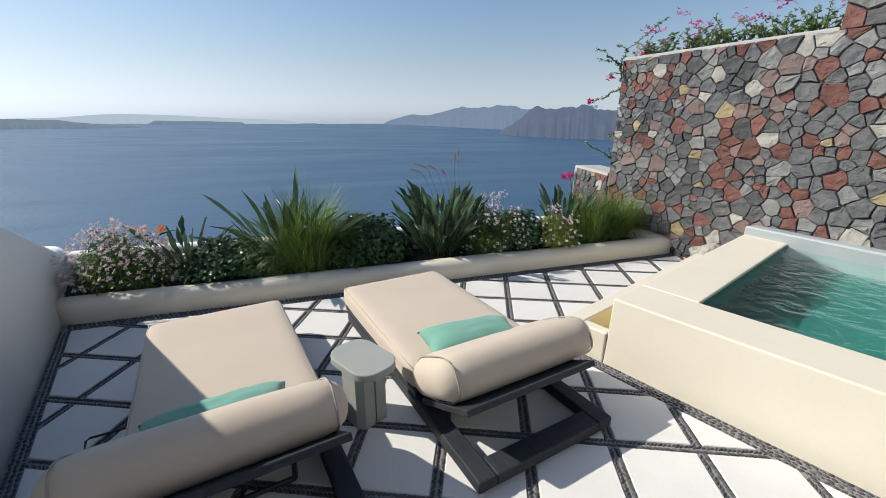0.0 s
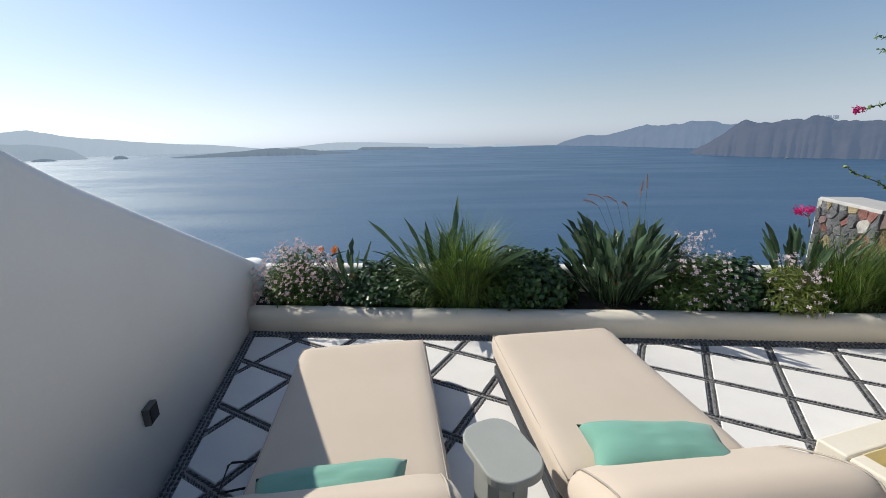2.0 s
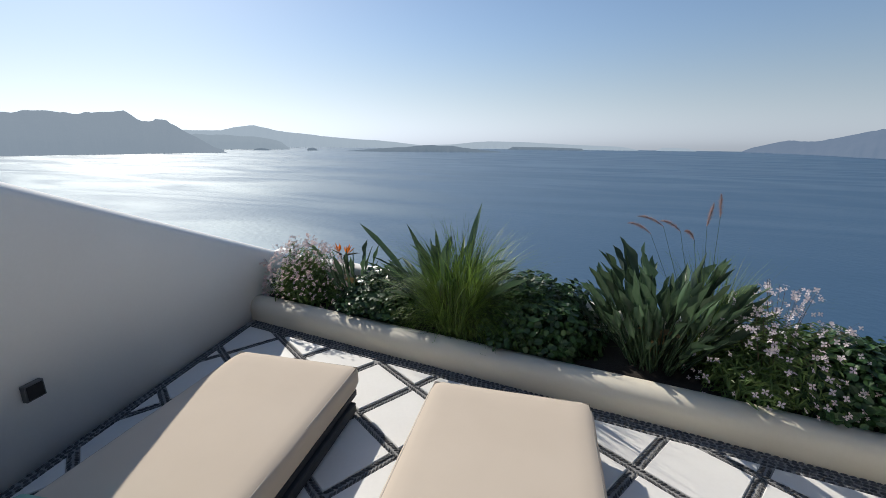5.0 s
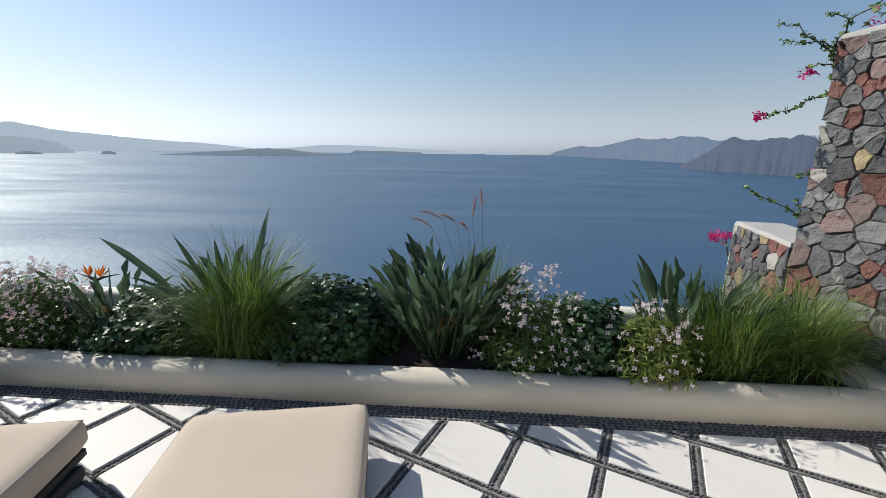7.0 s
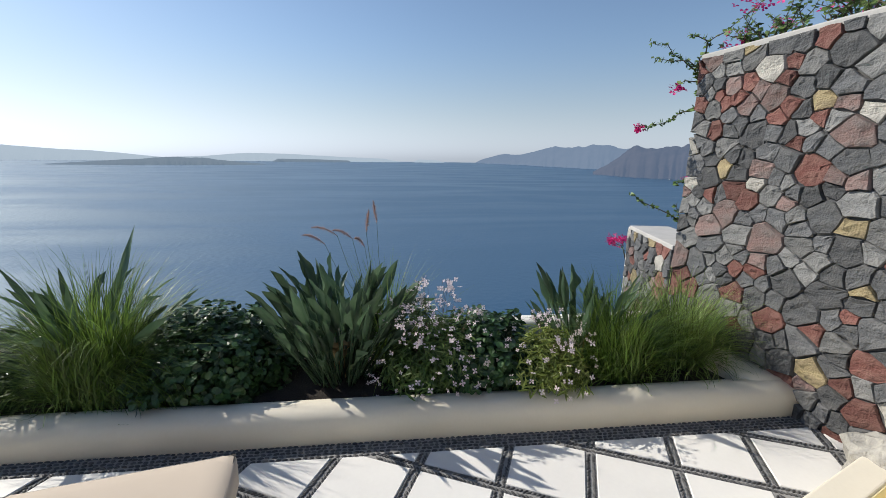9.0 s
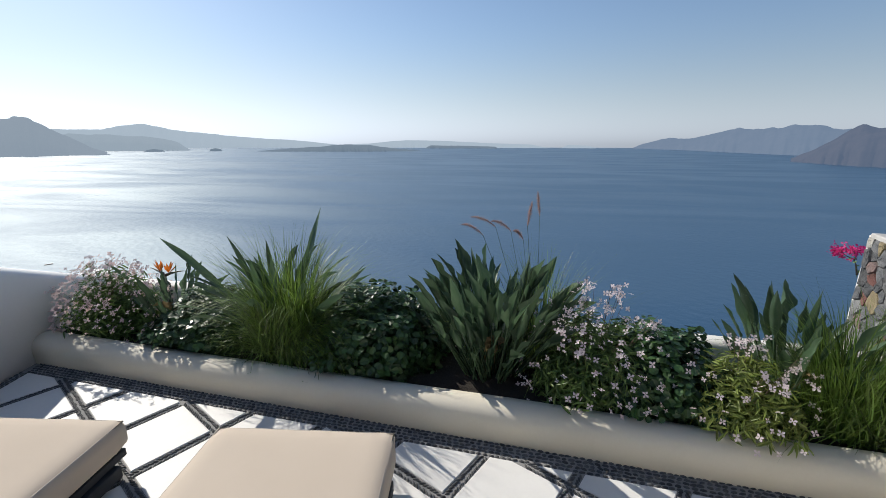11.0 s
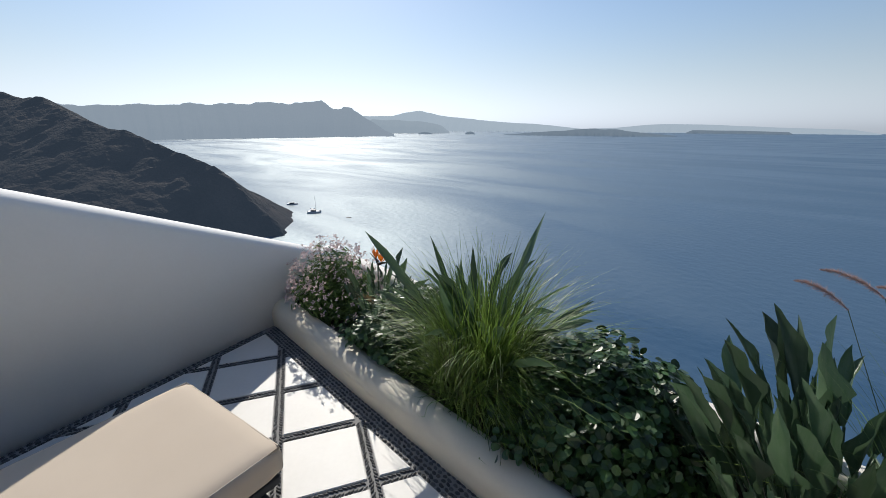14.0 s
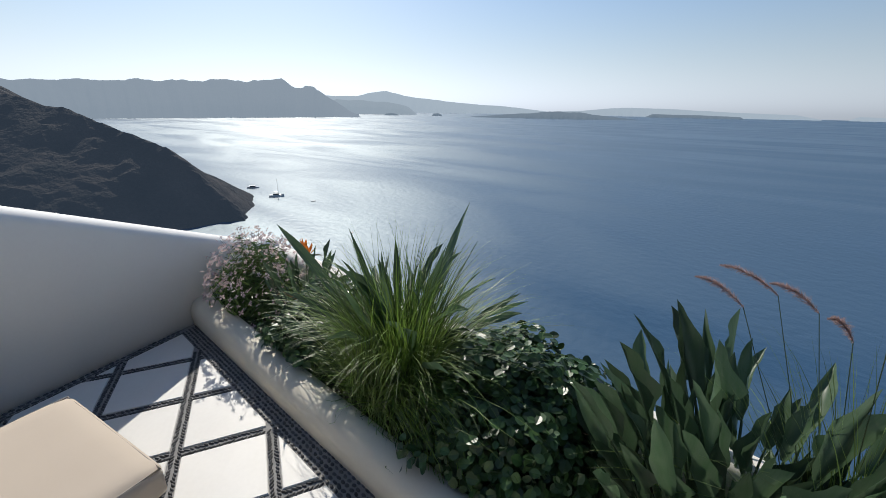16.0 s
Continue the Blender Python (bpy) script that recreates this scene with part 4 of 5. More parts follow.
for dx, dy, dz, cx, cy in ((-0.44, 0.14, 0.80, -0.16, 0.02), (-0.36, 0.20, 0.85, -0.18, 0.0), (-0.25, 0.18, 0.83, -0.14, 0.0), (-0.16, 0.14, 0.78, -0.07, -0.02), (-0.13, -0.06, 0.92, 0.02, 0.02), (-0.06, -0.02, 0.98, -0.02, -0.02)):
    foot, neck = Vector((dx * 0.15, dy * 0.1, 0)), Vector((dx + 0.02, dy, dz + 0.07))
    tip = neck + Vector((cx, cy, 0.06 if abs(cx) > 0.05 else 0.15))
    part("plume_stalk", tube([foot, (foot + neck) / 2 + Vector((0, 0, 0.05)), neck], 0.0022, 0.0016, 4), STALK, tuft)
    verts, faces = [], []
    mid = (neck + tip) / 2 + Vector((0, 0, 0.045 if abs(cx) > 0.05 else 0.0))
    for i in range(420):
        k = i / 419
        p = neck * (1 - k) ** 2 + mid * 2 * k * (1 - k) + tip * k * k
        d = Vector((pr.gauss(0, 1), pr.gauss(0, 1), pr.gauss(0, 1))).normalized()
        ax = (tip - neck).normalized()
        d = (d + ax * 0.9).normalized()
        s = d.orthogonal().normalized() * 0.0012
        ln_ = 0.021 * (math.sin(math.pi * (0.1 + 0.85 * k)) + 0.15)
        q = len(verts)
        verts += [p - s, p + s, p + d * ln_]
        faces.append((q, q + 1, q + 2))
    raw("plume", verts, faces, PLUME, tuft, "rosy bottlebrush seed plume")


# ---- bougainvillea on the stone wall ----
def bougainvillea(name_label, sprays, seed, leaf_gap=0.022, flower_tips=(), leafy=1.0):
    r = random.Random(seed)
    ob = thing("bougainvillea", name_label, "climbing plant", pose(*sprays[0][0]))
    o = Vector(sprays[0][0])
    lv, lf, fv, ff = [], [], [], []
    for si, pts in enumerate(sprays):
        pts = [Vector(p) - o for p in pts]
        line = []
        for a_, b_ in zip(pts, pts[1:]):
            nseg = max(2, int((b_ - a_).length / 0.06))
            for i in range(nseg):
                k = i / nseg
                line.append(a_.lerp(b_, k) + Vector((r.gauss(0, 0.008), r.gauss(0, 0.008), r.gauss(0, 0.008))))
        line.append(pts[-1])
        part("branch", tube(line, 0.009 if si == 0 else 0.0055, 0.0018, 5), WOOD, ob, "", True)
        length = sum((b_ - a_).length for a_, b_ in zip(line, line[1:]))
        for i in range(int(length / leaf_gap * leafy)):
            k = r.random() * (len(line) - 1)
            p = line[int(k)].lerp(line[min(int(k) + 1, len(line) - 1)], k % 1)
            d = Vector((r.gauss(0, 1), r.gauss(0, 1), r.gauss(0.2, 1))).normalized()
            s = r.uniform(0.022, 0.040)
            t2 = d.orthogonal().normalized() * s * 0.5
            q = len(lv)
            lv += [p, p + d * s * 0.5 + t2, p + d * s * 1.2, p + d * s * 0.5 - t2]
            lf.append((q, q + 1, q + 2, q + 3))
    for p, count, rad in flower_tips:
        for _ in range(count):
            c_ = Vector(p) - o + Vector((r.gauss(0, rad), r.gauss(0, rad), r.gauss(0, rad * 0.7)))
            bloom(fv, ff, c_, r, r.uniform(0.024, 0.040), 3)
    tagged(raw("leaves", lv, lf, FINELEAF, ob), kind="stuff")
    tagged(raw("blossom", fv, ff, MAGENTA, ob, "magenta paper-like bracts"), kind="stuff")
    return ob


br = random.Random(77)
top_sprays = [[(6.72, 1.28, 1.9), (6.60, 1.24, 2.2), (6.54, 1.2, 2.37), (6.62, 1.2, 2.55), (6.80, 1.15, 2.72), (7.05, 1.0, 2.95)],
              [(6.56, 1.2, 2.30), (6.40, 1.2, 2.42), (6.25, 1.2, 2.50), (6.10, 1.2, 2.54)], [(6.56, 1.2, 2.36), (6.35, 1.15, 2.40), (6.12, 1.15, 2.41)],
              [(6.56, 1.2, 2.25), (6.45, 1.2, 2.27), (6.39, 1.2, 2.22)], [(6.60, 1.2, 2.08), (6.45, 1.2, 2.0), (6.34, 1.2, 1.94), (6.10, 1.2, 1.89)],
              [(6.62, 1.2, 2.52), (6.50, 1.2, 2.58), (6.42, 1.2, 2.60)]]
for i in range(110):
    y = 1.0 - 1.95 * br.random()
    x = stone_x(y) + 0.22
    a_ = br.uniform(0, 2 * math.pi)
    ln_ = br.uniform(0.2, 0.5)
    top_sprays.append([(x, y, 2.40), (x + 0.10 * math.cos(a_), y + 0.14 * math.sin(a_), 2.40 + ln_ * 0.30), (x + 0.2 * math.cos(a_), y + ln_ * 0.8 * math.sin(a_), 2.42 + ln_ * br.uniform(0.25, 0.75))])
tips = [((7.0, 0.4, 2.60), 22, 0.10), ((7.05, -0.3, 2.66), 22, 0.10), ((6.10, 1.2, 1.89), 16, 0.024), ((6.40, 1.2, 2.20), 16, 0.028), ((6.86, 1.1, 2.50), 22, 0.04), ((6.98, 0.95, 2.62), 16, 0.04), ((7.1, 0.6, 2.78), 14, 0.04),
        ((7.1, -0.45, 2.80), 26, 0.05), ((7.15, -0.9, 2.80), 26, 0.05), ((6.9, 0.3, 2.66), 12, 0.06), ((6.95, -0.1, 2.72), 12, 0.06), ((7.05, 0.8, 2.95), 12, 0.04), ((6.70, 1.0, 2.50), 26, 0.05), ((6.80, 1.0, 2.78), 20, 0.05)]
bougainvillea("bougainvillea with magenta bracts growing over the stone wall", top_sprays, 41, 0.010, tips, 1.1)
bougainvillea("small bougainvillea shoots behind the low stone wall",
              [[(6.80, 1.35, 0.75), (6.68, 1.2, 1.06), (6.45, 1.2, 1.16), (6.25, 1.2, 1.26), (6.07, 1.2, 1.33)], [(6.72, 1.2, 1.0), (6.64, 1.2, 1.25), (6.59, 1.2, 1.44), (6.45, 1.2, 1.42)],
               [(6.70, 1.2, 1.0), (6.58, 1.2, 1.12), (6.48, 1.15, 1.26)], [(6.72, 1.25, 0.9), (6.66, 1.2, 1.06), (6.60, 1.2, 1.10)], [(6.74, 1.25, 0.9), (6.72, 1.2, 1.1), (6.66, 1.2, 1.16)]], 43, 0.013,
              [((6.59, 1.2, 1.46), 5, 0.015)], 1.2)
bougainvillea("cluster of magenta bracts hanging beside the low wall end", [[(6.86, 2.45, 0.45), (6.74, 2.36, 0.62), (6.62, 2.32, 0.68)], [(6.78, 2.38, 0.6), (6.70, 2.36, 0.74)]], 44, 0.03,
              [((6.68, 2.35, 0.70), 34, 0.045), ((6.60, 2.35, 0.68), 22, 0.035), ((6.75, 2.36, 0.70), 20, 0.03)], 1.0)


# ---- boats in the bay ----
HULL = mat("boat_white", (0.70, 0.70, 0.70), 0.4, (0.6, 0.6, 0.6), 1, 9, bump=0.0)
BOATDARK = mat("boat_dark", (0.05, 0.05, 0.06), 0.4, (0.08, 0.08, 0.09), 1, 9, bump=0.0)


def hull_bm(length, beam, height, x=0.0):
    rings = []
    for i in range(11):
        k = i / 10
        w = beam / 2 * (1 - max(0, (k - 0.45) / 0.55) ** 2.2) * (0.85 + 0.15 * min(1, k * 4))
        y = -length / 2 + length * k
        w = max(0.03, w)
        rings.append([(x - w, y, height * (1 + 0.25 * k * k)), (x - w * 0.75, y, 0.0), (x - 0.02, y, -0.25), (x + 0.02, y, -0.25), (x + w * 0.75, y, 0.0), (x + w, y, height * (1 + 0.25 * k * k))])
    return sweep(rings)


def boat(az, dist, label, length, turn, sail=False, cabin=True):
    x, y = polar(az, dist)
    ob = thing("boat", label, "boat", pose(x, y, SEA, 0, 0, turn), "boats in the bay")
    if sail:
        for sx in (-1.5, 1.5):
            part("hull", hull_bm(length, 0.9, 0.8, sx), HULL, ob)
        part("deck", box(-1.7, -length * 0.42, 0.75, 1.7, length * 0.30, 1.0, 0.06), HULL, ob)
        part("cabin", box(-1.3, -length * 0.25, 1.0, 1.3, length * 0.15, 1.75, 0.15), BOATDARK, ob)
        part("mast", tube([(0, length * 0.12, 1.0), (0, length * 0.12, 9.4)], 0.09, 0.06), HULL, ob)
        part("boom", tube([(0, length * 0.12, 2.4), (0, -length * 0.32, 2.5)], 0.16, 0.14), HULL, ob)
    else:
        part("hull", hull_bm(length, length * 0.3, length * 0.10), HULL if cabin else BOATDARK, ob)
        if cabin:
            part("cabin", box(-length * 0.11, -length * 0.25, length * 0.10, length * 0.11, length * 0.2, length * 0.2, 0.1), BOATDARK, ob)
            part("roof", box(-length * 0.12, -length * 0.32, length * 0.2, length * 0.12, length * 0.15, length * 0.225, 0.03), HULL, ob)
    return ob


boat(-63.95, 232, "white sailing catamaran at anchor", 7.6, -28, True)
boat(-66.7, 262, "white motor boat at anchor", 6.6, -35)
boat(-59.3, 214, "small dark dinghy on the water", 2.6, -30, False, False)
boat(-54.1, 153, "small dark dinghy close to the shore", 2.2, 40, False, False)
boat(35.2, 1150, "small far motor boat below the cliffs", 9, 80)

# ---- boulder at the trough's end ----
ROCKS = [mat("basalt_stone", (0.070, 0.074, 0.080), 0.9, (0.150, 0.148, 0.145), 13, 95, bump=1.0, dist=0.022, vary=0.35),
         mat("grey_stone", (0.130, 0.132, 0.132), 0.9, (0.250, 0.245, 0.232), 13, 95, bump=1.0, dist=0.022, vary=0.3),
         mat("red_stone", (0.145, 0.048, 0.040), 0.9, (0.210, 0.115, 0.092), 13, 95, bump=1.0, dist=0.022, vary=0.3),
         mat("rosy_stone", (0.225, 0.135, 0.118), 0.9, (0.170, 0.150, 0.140), 13, 95, bump=1.0, dist=0.022, vary=0.25),
         mat("tan_stone", (0.37, 0.30, 0.16), 0.9, (0.24, 0.19, 0.12), 13, 95, bump=1.0, dist=0.022, vary=0.2),
         mat("cream_stone", (0.50, 0.47, 0.41), 0.9, (0.25, 0.24, 0.22), 11, 95, bump=1.0, dist=0.022, vary=0.2)]
JOINT = mat("dark_joint_mortar", (0.085, 0.083, 0.08), 0.95, (0.13, 0.125, 0.12), 9, 90, bump=0.6, dist=0.006)
COPING = mat("coping_mortar", (0.50, 0.48, 0.45), 0.9, (0.40, 0.39, 0.37), 6, 70, bump=0.6, dist=0.006)
bm = bmesh.new()
bmesh.ops.create_icosphere(bm, subdivisions=3, radius=1.0)
for v in bm.verts:
    p = v.co.copy()
    k = 1 + 0.28 * noise.fractal(p * 1.6, 0.8, 2.0, 4)
    v.co = Vector((p.x * 0.17, p.y * 0.16, p.z * 0.17)) * k + Vector((6.52, -0.62, 0.15))
tagged(part("boulder", bm, ROCKS[5]), "rough cream boulder between trough and stone wall", "boulder")


# ---- stone walls: polygonal stones, joints recessed ----
def cells(width, height, r0, r1, seed, keep=None):
    """Irregular polygons that fill a rectangle, with a gap between them."""
    r = random.Random(seed)
    pts = []
    tries = 0
    while tries < 9000:
        tries += 1
        p = (r.uniform(0, width), r.uniform(0, height), r.uniform(r0, r1) * (0.72 if tries > 3500 else 1))
        if keep and not keep(p[0], p[1]):
            continue
        if all((p[0] - q[0]) ** 2 + ((p[1] - q[1]) * 1.2) ** 2 > (0.5 * (p[2] + q[2])) ** 2 for q in pts):
            pts.append(p)
    out = []
    for p in pts:
        poly = [(max(0, p[0] - 0.5), max(0, p[1] - 0.5)), (min(width, p[0] + 0.5), max(0, p[1] - 0.5)), (min(width, p[0] + 0.5), min(height, p[1] + 0.5)), (max(0, p[0] - 0.5), min(height, p[1] + 0.5))]
        for q in pts:
            dx, dy = q[0] - p[0], q[1] - p[1]
            d = math.hypot(dx, dy)
            if q is p or d > 0.75:
                continue
            f = 0.5 + 0.30 * (p[2] - q[2]) / (p[2] + q[2])
            wob = 0.16 * math.sin(p[0] * 37 + q[0] * 37 + p[1] * 23 + q[1] * 23)
            dx, dy = dx * math.cos(wob) - dy * math.sin(wob), dx * math.sin(wob) + dy * math.cos(wob)
            poly = clip(poly, dx / d, dy / d, (p[0] * dx + p[1] * dy) / d + d * f - 0.0035)
            if len(poly) < 3:
                break
        if len(poly) >= 3:
            out.append((p, poly))
    return out


def stone_faces(poly, r):
    """A roughly dressed stone: sides, a chamfer and a broken face. Local x along the wall, y up, z out."""
    cx, cy = sum(p[0] for p in poly) / len(poly), sum(p[1] for p in poly) / len(poly)
    fine = []
    for p, q in zip(poly, poly[1:] + poly[:1]):
        fine.append(p)
        if math.hypot(q[0] - p[0], q[1] - p[1]) > 0.07:
            fine.append(((p[0] + q[0]) / 2 + r.gauss(0, 0.005), (p[1] + q[1]) / 2 + r.gauss(0, 0.005)))
    k = len(fine)
    verts, faces = [], []
    tilt_x, tilt_y, out = r.gauss(0, 0.06), r.gauss(0, 0.06), r.uniform(0.012, 0.028)
    for s, z in ((0.97, -0.03), (1.0, 0.005), (0.93, 1.0), (0.5, 1.08)):
        for x, y in fine:
            X, Y = cx + (x - cx) * s, cy + (y - cy) * s
            zz = z if z < 0.5 else out * z + tilt_x * (X - cx) + tilt_y * (Y - cy) + r.gauss(0, 0.0035)
            verts.append((X - cx, Y - cy, zz))
    for lvl in range(3):
        for i in range(k):
            j = (i + 1) % k
            faces.append((lvl * k + i, lvl * k + j, lvl * k + k + j, lvl * k + k + i))
    faces.append(tuple(range(3 * k, 4 * k)))
    return (cx, cy), verts, faces


def pick(r):
    return ROCKS[r.choices(range(6), (47, 22, 16, 10, 2, 3.5))[0]]


def east(name, label, origin, end, top, z0, seed, r0, r1, limit, keep=None, width=None):
    """A stone face from origin to end that looks towards -x."""
    d = (end - origin)
    ln_ = d.length
    d.normalize()
    r = random.Random(seed)
    out = Vector((d.y, -d.x, 0))
    if out.x > 0:
        out = -out
    m = Matrix(((d.x, 0, out.x, origin.x), (d.y, 0, out.y, origin.y), (0, 1, 0, z0), (0, 0, 0, 1)))
    root = tagged(new(name), label, "stone wall", kind="structure")
    rest = {}
    for p, poly in cells(ln_, top - z0, r0, r1, seed, keep):
        (cx, cy), v, f = stone_faces(poly, r)
        rock = pick(r)
        if p[0] < limit:
            raw("stone", v, f, rock, root, m=m @ Matrix.Translation((cx, cy, 0)))
        else:
            vs, fs, _ = rest.setdefault(rock.name, ([], [], rock))
            q = len(vs)
            vs += [(a_ + cx, b_ + cy, c_) for a_, b_, c_ in v]
            fs += [tuple(i + q for i in face) for face in f]
    for vs, fs, rock in rest.values():
        tagged(raw("far_stones", vs, fs, rock, root, m=m), kind="stuff")
    return root, d, out


SO, SE = Vector((stone_x(1.08), 1.08, 0)), Vector((stone_x(-5.2), -5.2, 0))
wall, d_, out_ = east("wall_east", "wall of rough grey, red and cream lava stones with recessed joints", SO, SE, 2.40, -0.04, 51, 0.070, 0.195, 2.0)
back = -out_ * 0.42
core = [SO + d_ * 0.03 + out_ * -0.004, SE + out_ * -0.004, SE + back, SO + d_ * 0.03 + back]
part("mortar_core", prism([(p.x, p.y) for p in core], -0.3, 2.385), JOINT, wall, "dark recessed mortar")
cap = [SO + out_ * 0.012, SO + d_ * 2.235 + out_ * 0.012, SO + d_ * 2.235 + back, SO + back]
bm = prism([(p.x, p.y) for p in cap], 2.388, 2.43, 0.012)
for v in bm.verts:
    v.co += Vector((0, 0, 0.01 * noise.noise(v.co * 2)))
part("coping", bm, COPING, wall, "rough pale mortar coping")
# the higher pier further along
PO = SO + d_ * 2.24
pier, d2, o2 = east("wall_pier", "higher rough stone pier on the wall", PO, SE, 3.35, 2.40, 52, 0.16, 0.27, 1.2)
core = [PO + o2 * -0.004, SE + o2 * -0.004, SE + back, PO + back]
part("mortar_core", prism([(p.x, p.y) for p in core], 2.386, 3.33), JOINT, pier, "dark recessed mortar")
# low wall beyond the planter
LO, LE = Vector((6.50, 1.13, 0)), Vector((6.735, 2.22, 0))
low, d3, o3 = east("wall_low", "low stone wall with a flat mortar top and white end", LO, LE, 0.86, -1.0, 53, 0.09, 0.19, 9.0)
core = [LO - o3 * 0.004, LE - o3 * 0.004, LE - o3 * 0.42, LO - o3 * 0.42]
part("mortar_core", prism([(p.x, p.y) for p in core], -1.2, 0.85), JOINT, low, "dark recessed mortar")
core = [LO + o3 * 0.01, LE + o3 * 0.01, LE - o3 * 0.42, LO - o3 * 0.42]
part("coping", prism([(p.x, p.y) for p in core], 0.854, 0.895, 0.01), COPING, low, "flat pale mortar top")
core = [LE + d3 * 0.004 + o3 * 0.008, LE + d3 * 0.03 + o3 * 0.008, LE + d3 * 0.03 - o3 * 0.42, LE + d3 * 0.004 - o3 * 0.42]
part("plastered_end", prism([(p.x, p.y) for p in core], -1.2, 0.87), PLASTER, low, "white plastered end")


# ---- floor slabs and pebble strips ----
ca, sa = math.cos(GRID_A), math.sin(GRID_A)
STRIP = 0.058
WALL_B, KERB_B, POOL_B = 0.075, 0.125, 0.105


def lattice(i, j):
    return GRID_O[0] + PITCH * (i * ca - j * sa), GRID_O[1] + PITCH * (i * sa + j * ca)


def uv(x, y):
    q = Vector((x, y, 0)) - P0
    return q.dot(PU), q.dot(PV)


wn_x, wn_y = -1.0, -0.30                       # outside of the left wall
wl = math.hypot(wn_x, wn_y)
for i in range(-20, 14):
    for j in range(-16, 8):
        h = (PITCH - STRIP) / PITCH / 2
        poly = [lattice(i + 0.5 + a_, j + 0.5 + b_) for a_, b_ in ((-h, -h), (h, -h), (h, h), (-h, h))]
        poly = clip(poly, 0, 1, -KERB_B)
        poly = clip(poly, 0, -1, 5.68) if len(poly) > 2 else poly
        poly = clip(poly, wn_x / wl, wn_y / wl, (-0.275 / wl) - WALL_B) if len(poly) > 2 else poly
        poly = clip(poly, 1, 0, 6.9) if len(poly) > 2 else poly
        if len(poly) < 3:
            continue
        cx, cy = sum(p[0] for p in poly) / len(poly), sum(p[1] for p in poly) / len(poly)
        u_, v_ = uv(cx, cy)
        if v_ > 0.02:
            poly = clip(poly, PU.x, PU.y, PU.dot(P0) - POOL_B)
        if len(poly) < 3 or (u_ > 0.05 and v_ > 0.15):
            continue
        area = abs(sum(p[0] * q[1] - q[0] * p[1] for p, q in zip(poly, poly[1:] + poly[:1]))) / 2
        if area < 0.0015:
            continue
        cx, cy = sum(p[0] for p in poly) / len(poly), sum(p[1] for p in poly) / len(poly)
        lift = 0.0012 * noise.noise(Vector((i * 0.7, j * 0.7, 2)))
        bm = prism([(p[0] - cx, p[1] - cy) for p in poly], -0.02, lift, 0.004, 1)
        part("slab", bm, TILE, FLOOR, m=Matrix.Translation((cx, cy, 0)))


def pebble(length, width, high, k=7):
    verts = [(math.cos(2 * math.pi * q / k) * length / 2, math.sin(2 * math.pi * q / k) * width / 2, -0.004) for q in range(k)]
    verts += [(math.cos(2 * math.pi * q / k) * length / 2 * 0.8, math.sin(2 * math.pi * q / k) * width / 2 * 0.75, high * 0.75) for q in range(k)]
    verts += [(0, 0, high)]
    faces = [(q, (q + 1) % k, k + (q + 1) % k, k + q) for q in range(k)] + [(k + q, k + (q + 1) % k, 2 * k) for q in range(k)]
    return verts, faces


PV0, PF0 = pebble(1, 1, 1)
pebble_me = bpy.data.meshes.new("pebble")
pebble_me.from_pydata([tuple(v) for v in PV0], [], PF0)
pebble_me.shade_smooth()
pebble_me.materials.append(PEBBLE)
pebbles_v, pebbles_f = [], []
fr = random.Random(5)
singles = [0]


def lay(x, y, ang, ln_=0.034, wd=0.0125):
    """One pebble set in the mortar."""
    ln_ *= fr.uniform(0.75, 1.15)
    wd *= fr.uniform(0.8, 1.2)
    ang += fr.gauss(0, 0.10)
    x += fr.gauss(0, 0.0012)
    y += fr.gauss(0, 0.0012)
    hi = fr.uniform(0.0065, 0.0095)
    if singles[0] < 300 and 1.9 < x < 3.7 and -2.75 < y < -2.15:
        singles[0] += 1
        shared("pebble", pebble_me, FLOOR, Matrix.Translation((x, y, -0.008)) @ Matrix.Rotation(ang, 4, "Z") @ Matrix.Diagonal((ln_, wd, hi, 1)))
        return
    c_, s_ = math.cos(ang), math.sin(ang)
    q = len(pebbles_v)
    for a_, b_, z_ in PV0:
        a_, b_ = a_ * ln_, b_ * wd
        pebbles_v.append((x + a_ * c_ - b_ * s_, y + a_ * s_ + b_ * c_, -0.008 + z_ * hi))
    pebbles_f.extend([tuple(i + q for i in f) for f in PF0])


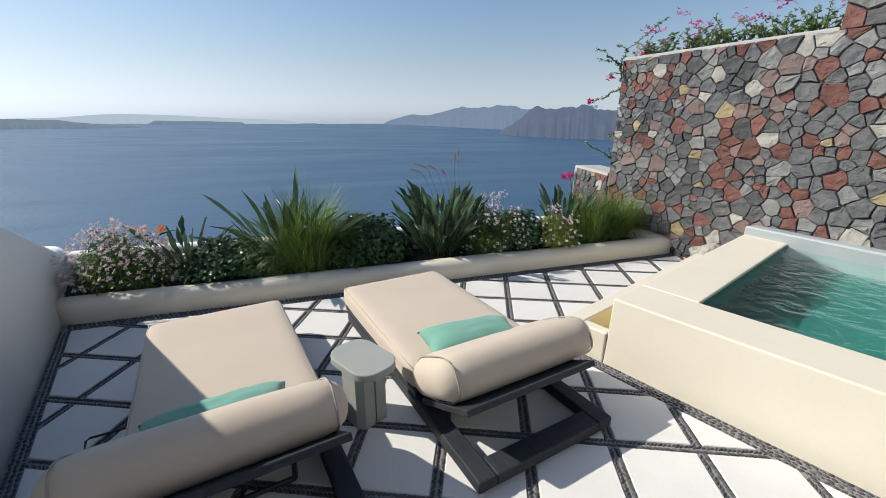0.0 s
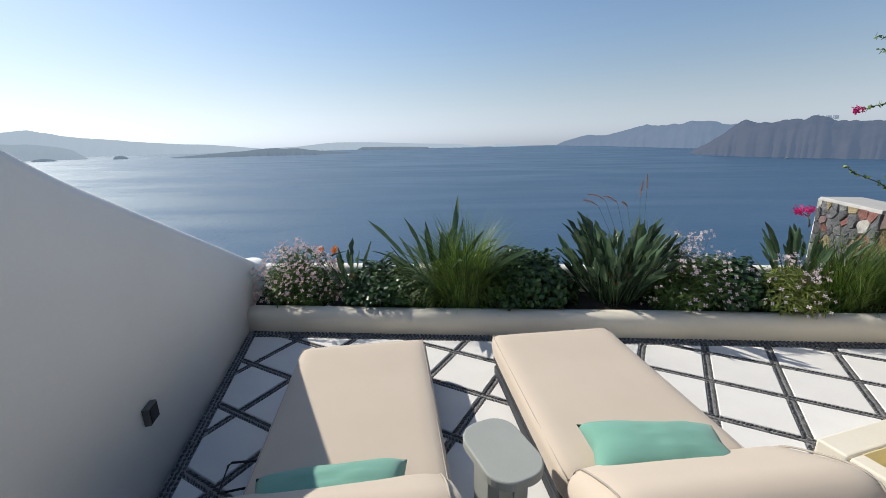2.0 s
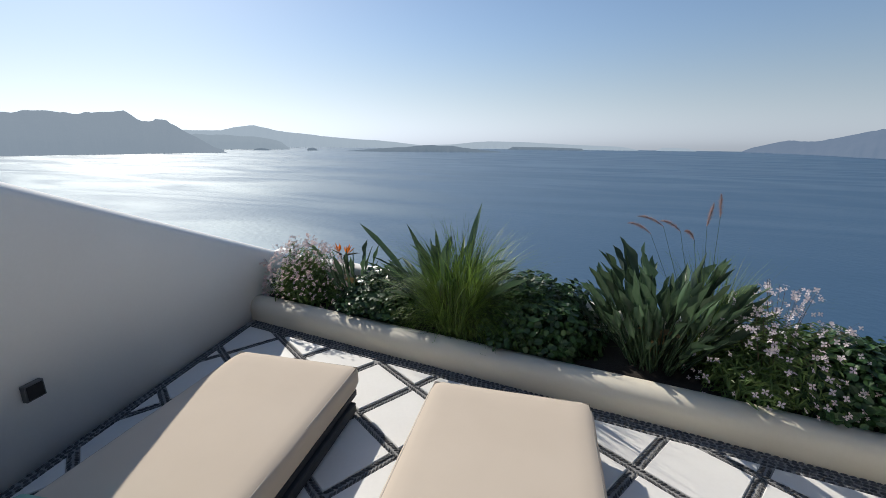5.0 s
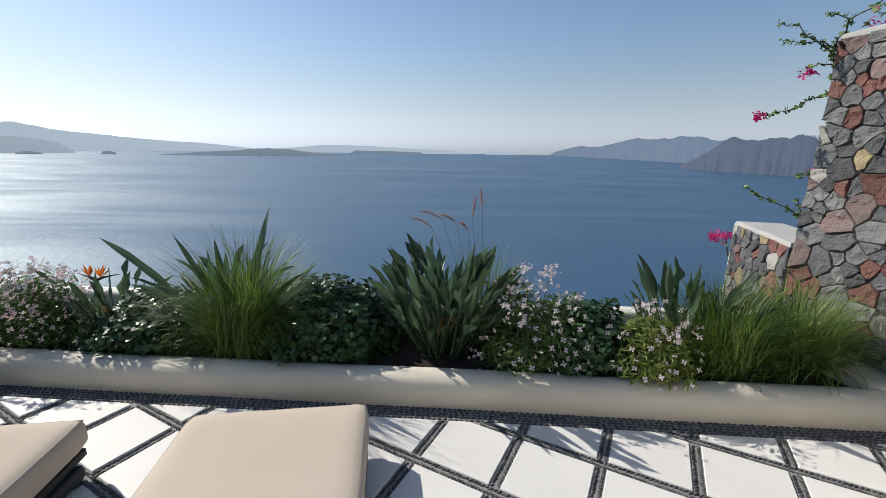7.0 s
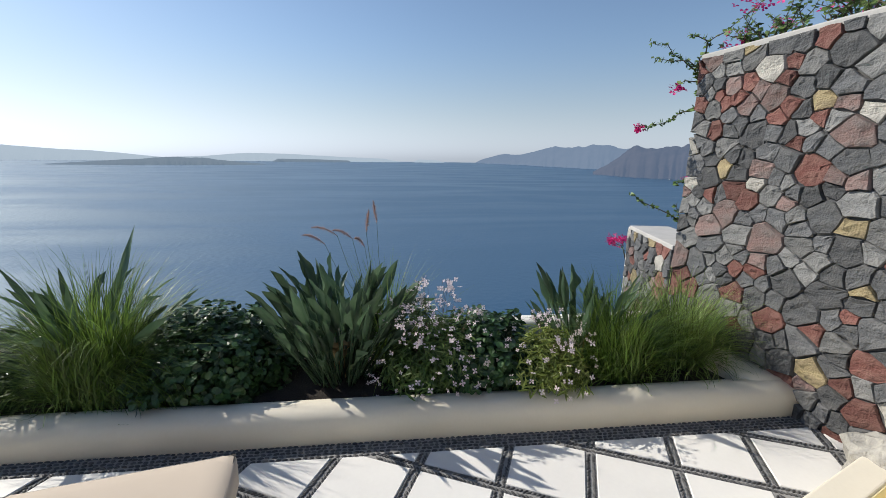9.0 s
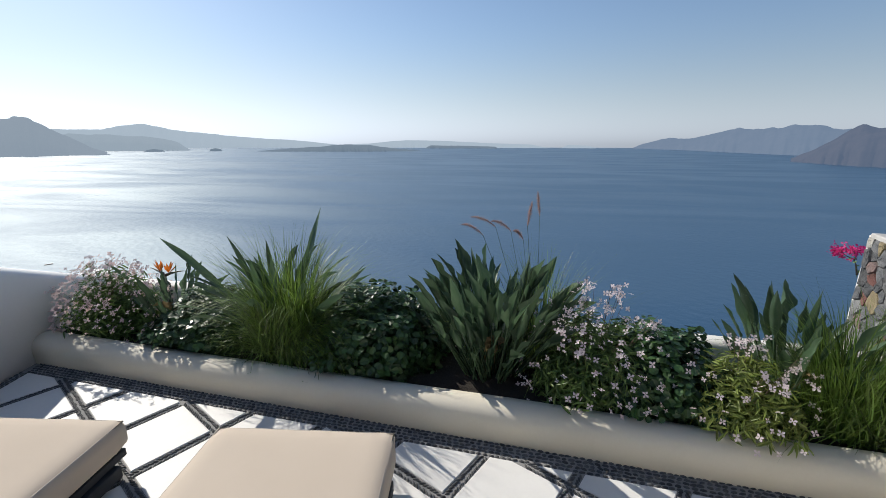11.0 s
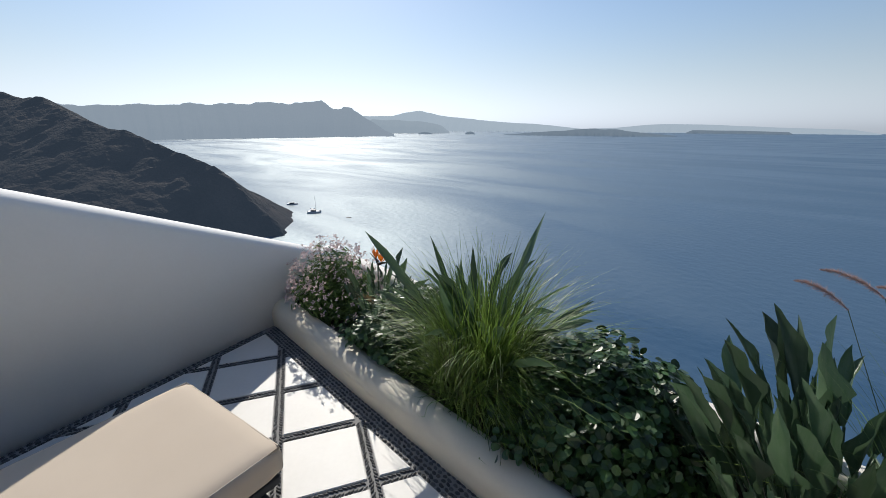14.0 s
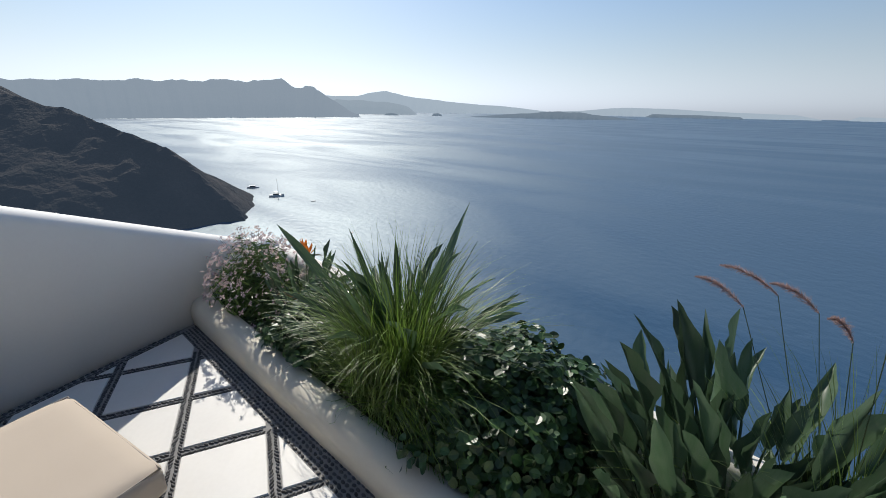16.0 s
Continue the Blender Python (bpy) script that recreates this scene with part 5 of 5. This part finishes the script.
def open_floor(x, y, kerb=KERB_B, side=WALL_B):
    if y > -kerb or y < -4.7 or x > 6.85 or (x * wn_x + y * wn_y) / wl > -0.275 / wl - side:
        return False
    u_, v_ = uv(x, y)
    if v_ > 0.0 and u_ > -POOL_B:
        return False
    return not (u_ > 0 and v_ > -0.0)


for fam in (0, 1):
    ux, uy = (ca, sa) if fam == 0 else (-sa, ca)
    nx_, ny_ = (-sa, ca) if fam == 0 else (ca, sa)
    for line in range(-20, 20):
        ox, oy = lattice(0, line) if fam == 0 else lattice(line, 0)
        t_ = -11.0
        while t_ < 8.0:
            t_ += 0.0215
            x, y = ox + ux * t_, oy + uy * t_
            if not open_floor(x, y):
                continue
            near = (t_ / PITCH + 0.5) % 1 - 0.5
            if fam == 1 and abs(near) * PITCH < STRIP / 2:
                continue
            base = math.atan2(uy, ux)
            for s_ in (-1, 1):
                lay(x + nx_ * s_ * 0.0145 + ux * s_ * 0.004, y + ny_ * s_ * 0.0145 + uy * s_ * 0.004, base + s_ * radians(33))
# border along the kerb
for row in range(5):
    y = -0.013 - row * 0.0245
    x = 0.30
    while x < 6.75:
        x += fr.uniform(0.030, 0.039)
        if x > wall_x(y) + 0.01:
            lay(x + row * 0.011, y, radians(fr.choice((-14, 12, 4))), 0.034, 0.0165)
# border along the left wall
for row in range(3):
    d = 0.0
    while d < 4.8:
        d += fr.uniform(0.030, 0.039)
        p = W0 + WD * d - WN * (0.013 + row * 0.0245)
        if p.y < -KERB_B:
            lay(p.x, p.y, math.atan2(WD.y, WD.x) + radians(fr.choice((-14, 12))), 0.034, 0.0165)
# border along the pool front
for row in range(4):
    d = 0.0
    while d < 3.6:
        d += fr.uniform(0.028, 0.037)
        p = P0 + PV * d - PU * (0.013 + row * 0.0245)
        lay(p.x, p.y, math.atan2(PV.y, PV.x) + radians(fr.choice((-16, 14))), 0.034, 0.0155)
tagged(raw("pebbles", pebbles_v, pebbles_f, PEBBLE, FLOOR, "black pebbles set in herringbone rows", True), kind="stuff")
